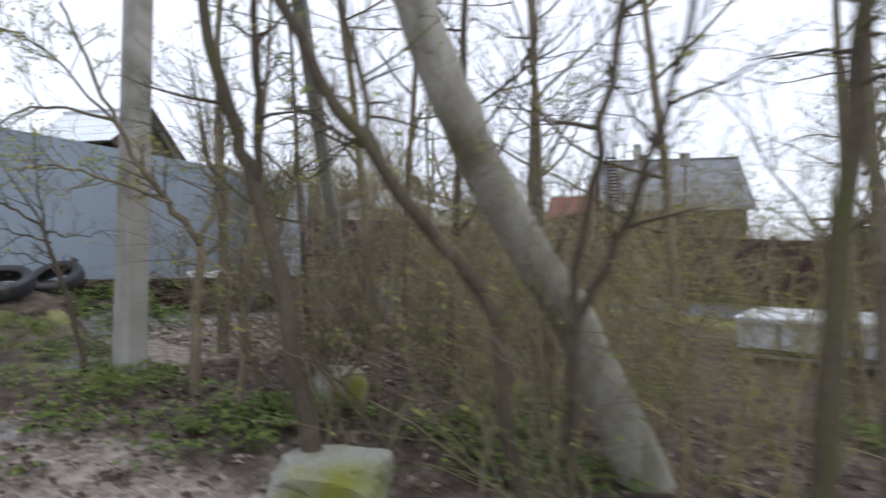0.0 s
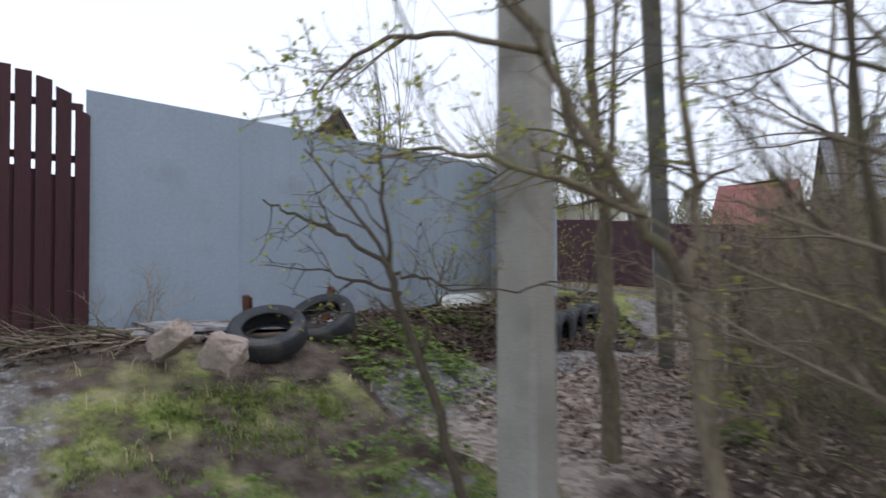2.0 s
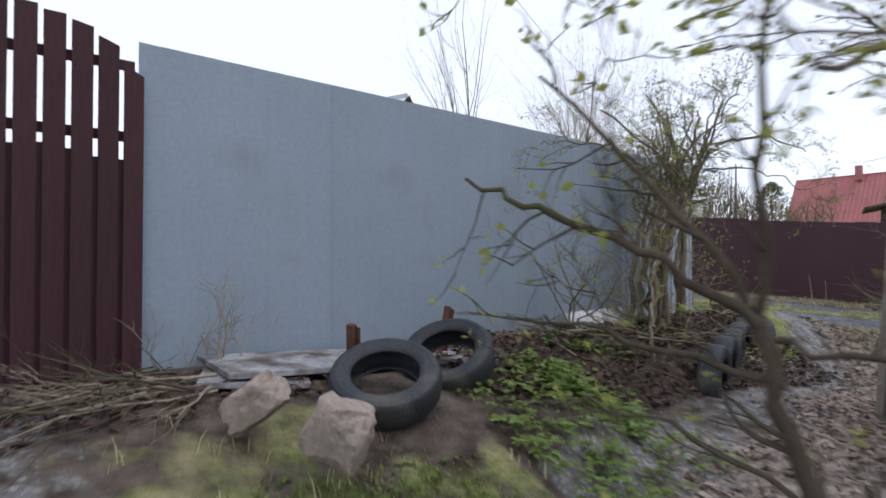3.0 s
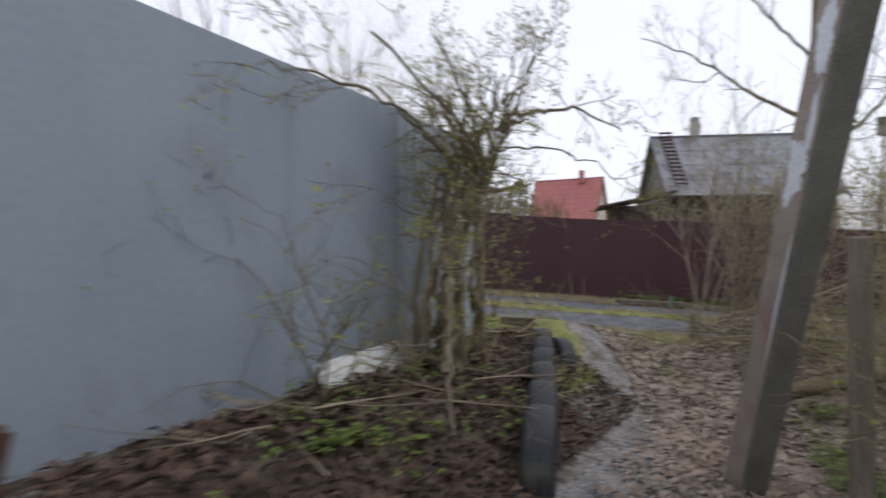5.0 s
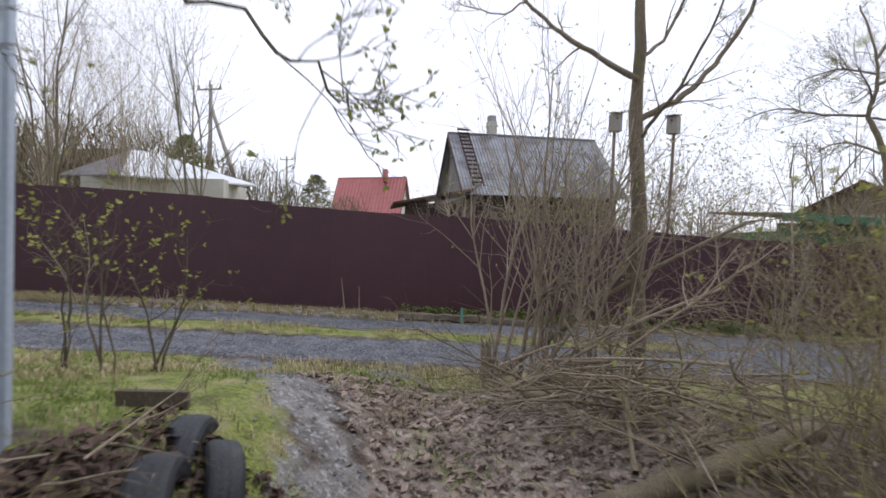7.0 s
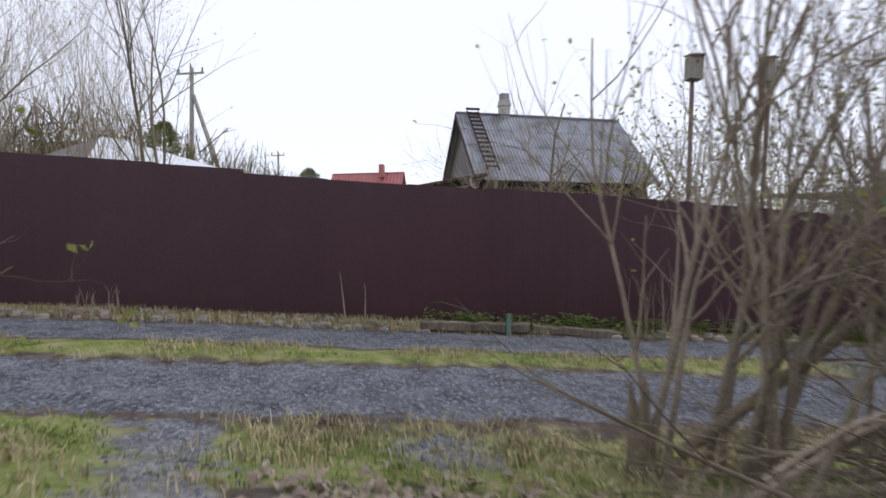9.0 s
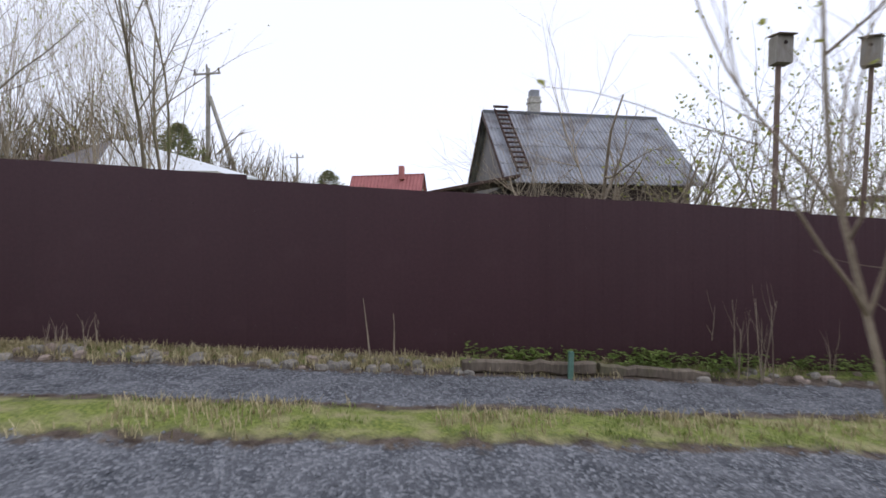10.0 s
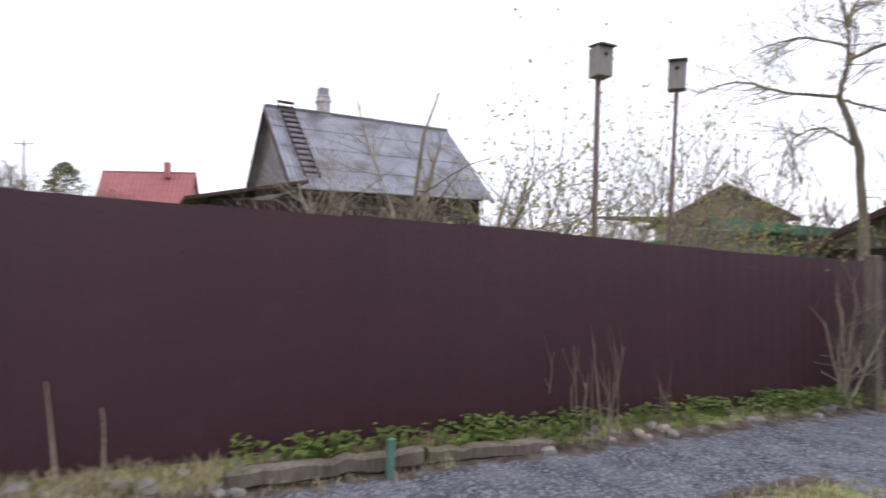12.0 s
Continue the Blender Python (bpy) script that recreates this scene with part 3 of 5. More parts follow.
shaped_tree("tree", "grey-brown forked stem with long boughs over the grass", [([at(4.72, 1.18), (4.62, 1.22, -0.2), (4.5, 1.33, 0.41)], 0.045, 0.04), ([(4.5, 1.33, 0.41), (4.4, 1.1, 0.75), (4.25, 0.85, 1.15), (4.1, 0.7, 1.6), (4.0, 0.4, 2.3)], 0.034, 0.01), ([(4.5, 1.33, 0.41), (4.45, 1.5, 0.9), (4.35, 1.55, 1.7), (4.3, 1.6, 3.2)], 0.03, 0.01), ([(4.4, 1.1, 0.75), (4.15, 0.7, 0.92), (3.85, 0.45, 1.02), (3.6, 0.3, 0.98)], 0.016, 0.005), ([(4.15, 0.75, 1.42), (3.85, 0.45, 1.5), (3.6, 0.25, 1.42), (3.4, 0.15, 1.3)], 0.016, 0.004), ([(4.2, 0.8, 1.3), (4.1, 0.4, 1.75), (3.95, 0.15, 1.95), (3.75, 0.0, 2.0)], 0.014, 0.004)], 14, BARK, 15, (4, 3), 0.36, LEAF_NEW, 0.028, 0.5)
shaped_tree("tree", "brown trunk with stubby limbs beside the concrete pole", [([at(3.62, 2.2), (3.6, 2.2, 0.0), (3.55, 2.2, 0.9), (3.5, 2.15, 2.2), (3.5, 2.2, 4.6)], 0.07, 0.02), ([(3.57, 2.2, 0.5), (3.75, 2.0, 1.2), (3.85, 1.9, 2.4)], 0.03, 0.01), ([(3.55, 2.2, 1.0), (3.35, 2.1, 1.5), (3.2, 2.0, 2.5)], 0.03, 0.01)], 17, BARK, 13, leaf=LEAF_NEW, share=0.4)
stems = [(5.2, 2.0, 5, 0.032, 1), (5.6, 2.4, 7, 0.045, 0), (6.1, 2.8, 7.5, 0.05, 1), (7.1, 2.9, 6.5, 0.05, 0),
         (9.3, 2.4, 7, 0.05, 0), (9.9, 1.7, 6.5, 0.06, 1), (10.4, 3.2, 7, 0.06, 0), (5.0, 3.6, 6.5, 0.05, 0), (7.8, 4.4, 8, 0.06, 0), (6.0, 5.0, 7, 0.05, 0), (9.3, 5.2, 8, 0.06, 0), (4.4, 4.9, 5, 0.035, 0), (5.35, 1.1, 4.5, 0.03, 0)]
for k, (x, y, h, r, dark) in enumerate(stems):
    rng = random.Random(200 + k)
    lx, ly = rng.uniform(-0.12, 0.06), rng.uniform(-0.05, 0.1)
    g = at(x, y)
    tree("young_tree", "thin dark bare young tree in the thicket" if dark else "thin brown bare young tree with few buds", [g, (x + lx * h * 0.3, y + ly * h * 0.3, g[2] + h * 0.3), (x + lx * h * 0.65 + rng.uniform(-0.15, 0.15), y + ly * h * 0.65, g[2] + h * 0.62), (x + lx * h, y + ly * h, g[2] + h)],
         [r, r * 0.8, r * 0.5, 0.008], 13, 300 + k, BARK_DARK if dark else BARK, (6, 4), 0.15, 0.32, LEAF_NEW if k % 2 else None, 0.026, 0.25, category="young tree")
brush = [(5.0, 2.3), (5.6, 1.5), (5.9, 3.4), (6.3, 1.3), (6.7, 2.5), (7.2, 2.1), (7.6, 1.2), (7.7, 3.2), (8.5, 2.2), (10.3, 1.5), (6.5, 4.2), (5.1, 5.0), (7.4, 5.5), (8.6, 4.6), (10.2, 4.3), (11.3, 2.6), (4.4, 3.9), (5.7, 6.2), (4.6, 6.3), (11, 5.6), (12.3, 4.0), (9.6, 7.2), (7.0, 7.2)]
for k, (x, y) in enumerate(brush):
    shrub("bare_shrub", "tangled leafless brown shrub with thin crossing twigs", (x, y), 1.5 + 0.9 * ((k * 7) % 5) / 5, 11, 400 + k, BARK if x < 6.0 or k % 3 == 0 else TWIG_OLIVE, (8, 4), 0.012, 48, LEAF_NEW, 0.024, 0.2 if x < 6.0 else 0.5, 0.02, spread=0.35, group="shrubs of the thicket")
# spreading bush in front of the tyres
shaped_tree("bare_shrub", "spreading leafless bush with long dark arching twigs", [([at(3.72, 0.78), (3.58, 0.72, -0.15), (3.46, 0.6, 0.3), (3.42, 0.55, 0.55)], 0.024, 0.018), ([(3.42, 0.55, 0.55), (3.24, 0.38, 0.70), (3.05, 0.22, 0.80), (2.95, 0.16, 0.86)], 0.013, 0.004), ([(3.43, 0.56, 0.5), (3.45, 0.48, 0.95), (3.52, 0.4, 1.45)], 0.013, 0.004), ([(3.43, 0.56, 0.52), (3.24, 0.45, 0.85), (3.0, 0.35, 1.12)], 0.012, 0.004), ([(3.46, 0.6, 0.4), (3.2, 0.42, 0.5), (2.98, 0.3, 0.53)], 0.010, 0.003), ([(3.43, 0.58, 0.5), (3.7, 0.52, 0.5), (4.0, 0.55, 0.44), (4.35, 0.62, 0.5)], 0.008, 0.003), ([(3.5, 0.65, 0.15), (3.25, 0.5, 0.3), (3.05, 0.42, 0.33)], 0.008, 0.003)], 31, BARK_DARK, 8, (3,), 0.26, LEAF_NEW, 0.024, 0.35, (30, 70), 0.02, "shrub", 0.2, 0.008)
shrub("bare_shrub", "leafless bush against the grey sheet fence", (0.35, 3.75), 1.5, 5, 32, BARK, (7, 4), 0.011, 30, LEAF_NEW, 0.026, 0.4, 0.02, (0.05, -0.35), 0.1, 0.12, (30, 65))
shrub("bare_shrub", "low dry bush at the foot of the grey fence", (0.22, 0.28), 0.55, 7, 33, TWIG, (5, 3), 0.006, 50)

# along the path to the road
gn = random.Random(8)


def gnarled(cx, cy, tx, ty, tz, n):
    """Crooked stems crowding up from one foot to a common crotch."""
    out = []
    g = ground(cx, cy)
    for k in range(n):
        x, y = cx + gn.uniform(-0.16, 0.16), cy + gn.uniform(-0.2, 0.2)
        a = gn.uniform(0.15, 0.3)
        out.append(([(x, y, g), (x + gn.gauss(0, 0.05), y + gn.gauss(0, 0.06), g + 0.5), (lerp(x, tx, 0.6) + gn.gauss(0, 0.07), lerp(y, ty, 0.6) + gn.gauss(0, 0.07), lerp(g, tz, 0.6)), (tx + gn.gauss(0, 0.1), ty + gn.gauss(0, 0.12), tz - 0.2), (tx + gn.gauss(0, a), ty + gn.gauss(0, a * 1.3), tz + gn.uniform(0.2, 0.7))], gn.uniform(0.022, 0.042), 0.009))
    return out


shaped_tree("old_shrub", "gnarled many-stemmed shrub with yellowish buds at the fence", gnarled(0.45, 5.0, 0.45, 5.2, 1.7, 11) + [([(0.45, 5.1, 0.9), (0.75, 4.7, 1.05), (1.0, 4.2, 1.0), (1.2, 3.8, 0.95)], 0.012, 0.004), ([(0.45, 5.0, 0.6), (0.8, 4.7, 0.72), (1.1, 4.3, 0.78)], 0.010, 0.004), ([(0.4, 5.1, 1.6), (0.35, 4.5, 1.85), (0.4, 3.7, 1.8), (0.5, 3.1, 1.72)], 0.016, 0.004)], 41, BARK, 10, (4, 3), 0.5, LEAF_NEW, 0.025, 0.5, (30, 80), 0.02, "shrub", 0.5, 0.02)
shaped_tree("old_shrub", "gnarled shrub stems with long arching yellow-green boughs", gnarled(0.42, 5.32, 0.5, 5.75, 1.9, 7) + [([(0.55, 5.95, 1.9), (0.75, 6.0, 2.02), (1.02, 6.12, 2.08), (1.3, 6.2, 2.02), (1.55, 6.3, 1.85)], 0.024, 0.005), ([(0.55, 5.95, 1.75), (0.95, 6.1, 1.74), (1.25, 6.2, 1.62), (1.55, 6.3, 1.4), (1.7, 6.35, 1.26)], 0.012, 0.003), ([(0.55, 5.9, 1.9), (0.85, 5.7, 2.25), (1.2, 5.6, 2.6)], 0.018, 0.004), ([(0.55, 5.95, 1.9), (0.5, 6.2, 2.4), (0.6, 6.4, 2.9)], 0.018, 0.004)], 42, BARK, 9, (4, 3), 0.4, LEAF_NEW, 0.025, 0.5, (30, 75), 0.02, "shrub", 0.55, 0.018)
shrub("bare_shrub", "thin tangled yellowish twigs growing around the old shrub", (0.55, 4.9), 1.1, 9, 44, TWIG_OLIVE, (8, 4), 0.008, 60, LEAF_NEW, 0.024, 0.5, 0.01, (-0.1, -0.2), 0.25, 0.14, (30, 70))
shaped_tree("sapling", "thin pale crooked sapling in front of the old shrub", [([at(0.95, 4.2), (0.93, 4.22, 0.1), (0.88, 4.3, 0.3), (0.85, 4.4, 0.62)], 0.018, 0.012), ([(0.86, 4.38, 0.55), (1.0, 4.4, 0.8), (1.05, 4.5, 1.2)], 0.010, 0.004), ([(0.88, 4.3, 0.3), (0.65, 4.3, 0.2), (0.5, 4.2, 0.25)], 0.009, 0.003)], 43, TWIG, 4, (3,), 0.3, LEAF_NEW, 0.028, 0.5, category="sapling")
for k, (x, y, h) in enumerate(((-1.5, 8.6, 1.25), (-0.9, 8.35, 1.45), (-0.72, 8.62, 1.15))):
    shrub("sapling", "small sapling with fresh yellow-green leaves beside the road", (x, y), h, 3, 50 + k, BARK_DARK, (6, 3), 0.011, 14, LEAF_NEW, 0.042, 0.7, 0.05, spread=0.06, category="sapling", group="saplings by the road")
side = [(3.85, 4.6, 1.8), (3.95, 5.7, 2.1), (4.4, 5.0, 2.3), (4.0, 6.7, 2.1), (4.9, 6.0, 2.4), (4.6, 7.4, 2.2), (5.4, 7.2, 2.5), (5.2, 8.4, 2.4), (4.3, 8.6, 2.0), (6.0, 8.2, 2.5), (6.2, 9.6, 2.3), (5.2, 9.8, 2.0), (4.2, 3.5, 1.6)]
for k, (x, y, h) in enumerate(side):
    shrub("bare_shrub", "dense olive-brown shrub with thin upright twigs beside the path", (x, y), h, 13, 60 + k, TWIG_OLIVE if k % 2 else TWIG, (9, 4), 0.011, 34, LEAF_NEW if k % 2 else None, 0.024, 0.35, 0.035, spread=0.35, group="shrubs beside the path")
for k, (x, y, h, n, r) in enumerate(((1.92, 10.72, 2.9, 3, 0.022), (2.12, 10.55, 3.1, 4, 0.03), (2.35, 10.5, 3.0, 4, 0.024), (2.65, 10.3, 2.4, 4, 0.022), (2.9, 10.5, 2.5, 3, 0.024))):
    shrub("bare_shrub", "upright bare grey-brown shrub stems at the road edge", (x, y), h, n, 80 + k, TWIG, (8, 4), r, 10, LEAF_NEW, 0.028, 0.4, 0.02, (0.08, -0.08), spread=0.17, wob=0.075, angle=(18, 50), group="shrubs at the road edge")
tx, ty = 3.33, 10.66
shaped_tree("tree", "slim grey tree with bare limbs at the road edge", [([at(tx, ty), (tx, ty, 1), (tx - 0.01, ty, 2.6), (tx + 0.02, ty, 4.6), (tx + 0.06, ty, 7.8)], 0.11, 0.015)] + [([(tx + u * 0.983, ty + u * 0.184 + q, z) for u, z, q in line], r, 0.006) for r, line in (
    (0.035, ((0, 2.6, 0), (-0.42, 2.85, 0), (-0.85, 3.14, 0.1), (-1.2, 3.46, 0.1), (-1.83, 3.9, 0.2), (-2.3, 4.1, 0.2))),
    (0.012, ((-1.2, 3.46, 0.1), (-1.5, 3.35, 0.2), (-1.9, 3.45, 0.2))),
    (0.035, ((0, 2.22, 0), (0.45, 2.45, -0.1), (0.83, 2.85, -0.1), (1.15, 3.4, -0.2), (1.4, 4.1, -0.2), (1.6, 5.2, -0.2))),
    (0.022, ((0, 2.83, 0), (0.35, 3.2, 0.2), (0.66, 3.95, 0.3), (0.8, 5.0, 0.3))),
    (0.025, ((0, 3.5, 0), (-0.4, 3.9, -0.2), (-0.9, 4.5, -0.3), (-1.3, 5.3, -0.3))),
    (0.025, ((0, 4.0, 0), (0.5, 4.4, 0.3), (0.9, 5.2, 0.4))),
    (0.02, ((0, 4.8, 0), (-0.5, 5.4, 0.3), (-0.8, 6.2, 0.4))),
    (0.02, ((0, 2.0, 0), (0.2, 2.3, -0.5), (0.5, 2.9, -1.0), (0.6, 3.6, -1.3))))], 91, BARK, 9, (4, 3), 0.6, LEAF_NEW, 0.026, 0.2, (30, 65), 0.05)
# by the far end of the fence
shrub("bare_shrub", "bare shrub with pale forked stems by the maroon fence", (7.3, 17.15), 2.0, 6, 95, TWIG, (6, 3), 0.022, 26, None, spread=0.12)
shrub("bare_shrub", "slim bare stems against the maroon fence", (-5.6, 13.3), 1.7, 3, 96, TWIG, (5, 3), 0.016, 14, None, spread=0.08)


# ---- things along the path ----
def revolve(profile, segs, close=False):
    """Places and faces of a profile of (radius, along) turned about the local y axis."""
    v, f = [], []
    n = len(profile)
    for k in range(segs):
        a = 2 * math.pi * k / segs
        v += [(r * math.cos(a), y, r * math.sin(a)) for r, y in profile]
    for k in range(segs):
        k2 = (k + 1) % segs
        for i in range(n - 1):
            f.append((k * n + i, k2 * n + i, k2 * n + i + 1, k * n + i + 1))
    return v, f


def tyre(label, m, R=0.31, W=0.19, group=""):
    top = tagged(new("tyre"), label, "tyre", group)
    top.matrix_basis = m
    h = W / 2
    tread = []
    for i, y in enumerate(np.linspace(-h * 0.86, h * 0.86, 19)):
        groove = 0.002 if i in (4, 5, 9, 13, 14) else 0.0
        tread.append((R - groove - 0.03 * (y / h) ** 4, y))
    v, f = revolve(tread, 44)
    # cross cuts along both shoulders
    v = [Vector(p) * (1 if not ((i // 19) % 2 and (i % 19 < 4 or i % 19 > 14)) else 1) - (Vector((p[0], 0, p[2])).normalized() * 0.0015 if (i // 19) % 2 and (i % 19 < 4 or i % 19 > 14) else Vector()) for i, p in enumerate(v)]
    raw("tread", v, f, RUBBER, top, smooth_shade=True)
    for s in (-1, 1):
        side = [(R - 0.0165, s * h * 0.86), (R - 0.036, s * h * 0.96), (R * 0.85, s * h), (R * 0.84, s * h * 0.985), (R * 0.76, s * h * 0.99), (R * 0.68, s * h * 0.90), (R * 0.62, s * h * 0.74), (R * 0.60, s * h * 0.62), (R * 0.64, s * h * 0.60), (R * 0.80, s * h * 0.80), (R * 0.91, s * h * 0.6), (R * 0.925, 0)]
        v, f = revolve(side, 40)
        raw("sidewall", v, f, RUBBER, top, smooth_shade=True)
    return top


def rock(name, label, m, size, seed, mat, category="stone", rough=0.25, sub=3, parent=None):
    bm = bmesh.new()
    bmesh.ops.create_icosphere(bm, subdivisions=sub, radius=1)
    for v in bm.verts:
        c = v.co.normalized()
        k = 1 + rough * noise.noise(c * 1.3 + Vector((seed, 0, 0))) + rough * 0.4 * noise.noise(c * 3.5 + Vector((0, seed, 0)))
        q = c * k
        q = Vector((max(-0.82, min(0.82, q.x)), max(-0.85, min(0.85, q.y)), max(-0.7, min(0.78, q.z))))
        v.co = Vector((q.x * size[0], q.y * size[1], q.z * size[2]))
    ob = part(name, bm, mat, parent, m=m, flat=True)
    if not parent:
        tagged(ob, label, category)
    return ob


PINK = material("pink_granite", (0.25, 0.195, 0.165), (0.41, 0.34, 0.29), 0.9, 40, 5, 0.4, 0, 0, (0.20, 0.17, 0.13), 3, 0.4)
MOSS = material("mossy_stone", (0.24, 0.24, 0.20), (0.38, 0.38, 0.33), 0.95, 40, 4, 0.5, 0, 0, (0.19, 0.20, 0.04), 2.2, 0.75)
GREYROCK = material("grey_field_stone", (0.13, 0.12, 0.105), (0.27, 0.25, 0.22), 0.9, 40, 5, 0.4, 0, 0.3)
SLAB = material("weathered_cement_sheet", (0.22, 0.22, 0.225), (0.52, 0.52, 0.53), 0.9, 25, 4, 0.3, 0, 0.1, (0.10, 0.075, 0.06), 3.5, 0.8)
WHITE = material("dirty_white_panel", (0.58, 0.60, 0.60), (0.72, 0.74, 0.74), 0.6, 20, 3, 0.1, 0, 0, (0.40, 0.38, 0.34), 4, 0.3)
RUST = material("rusty_iron", (0.07, 0.035, 0.022), (0.16, 0.08, 0.05), 0.9, 60, 8, 0.4)
OLDWOOD = material("grey_weathered_wood", (0.085, 0.068, 0.052), (0.20, 0.165, 0.13), 0.9, 30, 3, 0.35, 0, 0.2, (0.10, 0.10, 0.05), 2, 0.3, (1, 1, 0.2))

tyre("worn black car tyre tilted against rubble", pose(1.30, 0.98, 0.0, 63, 0, -128), 0.31, 0.19, "dumped tyres")
tyre("worn black car tyre leaning against another tyre", pose(1.05, 1.62, 0.03, 56, 6, -140), 0.31, 0.19, "dumped tyres")
row = ((1.42, 4.45, -0.43, -2), (1.24, 5.02, -0.42, 0), (1.05, 5.62, -0.41, 3), (0.86, 6.2, -0.40, -4), (0.66, 6.78, -0.39, 4), (0.48, 7.3, -0.38, -3))
for x, y, z, a in row:
    tyre("half-buried upright tyre edging the path", pose(x, y, z, 0, 2, -73 + a), 0.32, 0.20, "tyres edging the path")
tyre("loose tyre tipped against the buried ones", pose(0.72, 7.15, -0.42, 10, 20, 130), 0.29, 0.18, "tyres edging the path")
bm = bmesh.new()
box(bm, (0.42, 0.04, 0.2), Matrix.Translation((0, 0, 0.04)), 0.006)
tagged(part("board", bm, BARK_DARK, m=pose(0.12, 7.5, ground(0.12, 7.5) - 0.05, 6, 0, 8)), "dark rotten board standing at the end of the tyres", "board")

rock("boulder", "rough pink granite boulder on the grass by the tyres", pose(1.80, 0.44, -0.05, 0, 20, 35), (0.16, 0.13, 0.16), 3, PINK, rough=0.42, sub=4)
rock("boulder", "pale pink granite boulder leaning by the fence", pose(1.42, 0.22, 0.03, 0, -38, 40), (0.19, 0.105, 0.115), 7, PINK, rough=0.42, sub=4)
rock("boulder", "flat mossy boulder beside the path", pose(6.68, 0.74, ground(6.68, 0.74) + 0.06, 4, 0, 30), (0.38, 0.27, 0.17), 5, MOSS, rough=0.3, sub=4)
rock("boulder", "dark mossy boulder under the shrubs", pose(5.55, 1.95, ground(5.55, 1.95) + 0.1, 0, 0, 70), (0.26, 0.22, 0.24), 9, MOSS)


def slab(name, label, m, w, d, t, seed, mat, category):
    """A thin broken sheet with a ragged outline."""
    bm = bmesh.new()
    ring = []
    corners = [(-w / 2, -d / 2), (w / 2, -d / 2), (w / 2, d / 2), (-w / 2, d / 2)]
    for i in range(4):
        a, b = corners[i], corners[(i + 1) % 4]
        for s in range(7):
            u = s / 7
            ring.append((lerp(a[0], b[0], u) + 0.035 * noise.noise((i * 3 + s, seed, 0)), lerp(a[1], b[1], u) + 0.05 * noise.noise((seed, i * 3 + s, 4))))
    f = bm.faces.new([bm.verts.new((x, y, 0)) for x, y in ring])
    ext = bmesh.ops.extrude_face_region(bm, geom=[f])
    bmesh.ops.translate(bm, verts=[g for g in ext["geom"] if isinstance(g, bmesh.types.BMVert)], vec=(0, 0, t))
    bmesh.ops.recalc_face_normals(bm, faces=bm.faces)
    return tagged(part(name, bm, mat, m=m), label, category)


slab("cement_sheet", "weathered grey cement sheet dumped behind the tyres", pose(0.48, 1.30, -0.035, 0, 3, 88), 2.0, 0.74, 0.03, 1, SLAB, "sheet")
slab("cement_sheet", "broken cement sheet lying on the soil", pose(0.62, 0.50, -0.04, 0, 4, 70), 0.6, 0.5, 0.03, 2, SLAB, "sheet")
slab("white_panel", "dirty white broken panel leaning at the fence foot", pose(0.16, 4.45, -0.03, 0, 62, 3), 0.30, 1.05, 0.02, 3, WHITE, "panel")
for x, y, a, h in ((0.92, 0.98, 8, 0.34), (0.5, 1.98, -10, 0.36)):
    bm = bmesh.new()
    box(bm, (0.045, 0.045, h), Matrix.Translation((0, 0, h / 2)), 0.004)
    box(bm, (0.06, 0.008, h * 0.9), Matrix.Translation((0.02, 0.02, h / 2)))
    tagged(part("iron_stake", bm, RUST, m=pose(x, y, -0.05, a, 6, 20)), "short rusty iron stake stuck beside the tyres", "stake")

POSTWOOD = material("pale_split_post_wood", (0.17, 0.145, 0.11), (0.30, 0.265, 0.21), 0.9, 30, 3, 0.35, 0, 0.2, stretch=(1, 1, 0.2))
stub = tagged(new("fence_post"), "short grey weathered post among the shrubs", "post")
bm = bmesh.new()
box(bm, (0.10, 0.10, 1.75), Matrix.Translation((0, 0, 0.875)), 0.012)
part("post", bm, POSTWOOD, stub)
stub.matrix_basis = pose(3.11, 5.3, -0.85, 1, -1, 20)
dark = tagged(new("fence_post"), "rotten dark wooden post in the thicket", "post")
verts, faces = [], []
tube(verts, faces, [Vector((0, 0, -0.1)), Vector((0.02, 0, 0.5)), Vector((0, 0.02, 1.0)), Vector((0.01, 0, 1.42))], [0.10, 0.09, 0.09, 0.075], 9)
raw("post", verts, faces, BARK_DARK, dark, smooth_shade=True)
dark.matrix_basis = pose(3.6, 4.45, ground(3.6, 4.45))


def trunk_log(label, a, b, r, seed, mat):
    rng = random.Random(seed)
    verts, faces = [], []
    a, b = Vector(a), Vector(b)
    pts = [a.lerp(b, i / 9) + Vector((rng.gauss(0, 0.012), rng.gauss(0, 0.012), rng.gauss(0, 0.012))) for i in range(10)]
    tube(verts, faces, pts, [r * rng.uniform(0.88, 1.08) for _ in pts], 12)
    faces.append(tuple(reversed(range(12))))
    ob = raw("log", verts, faces, mat, smooth_shade=True)
    return tagged(ob, label, "log")


trunk_log("fallen brown log lying in dead leaves", (2.6, 8.0, -0.72), (4.3, 9.0, -0.42), 0.085, 3, BARK)
trunk_log("pale broken branch at the road edge", (1.45, 9.55, -0.60), (2.6, 9.9, -0.42), 0.035, 4, TWIG)


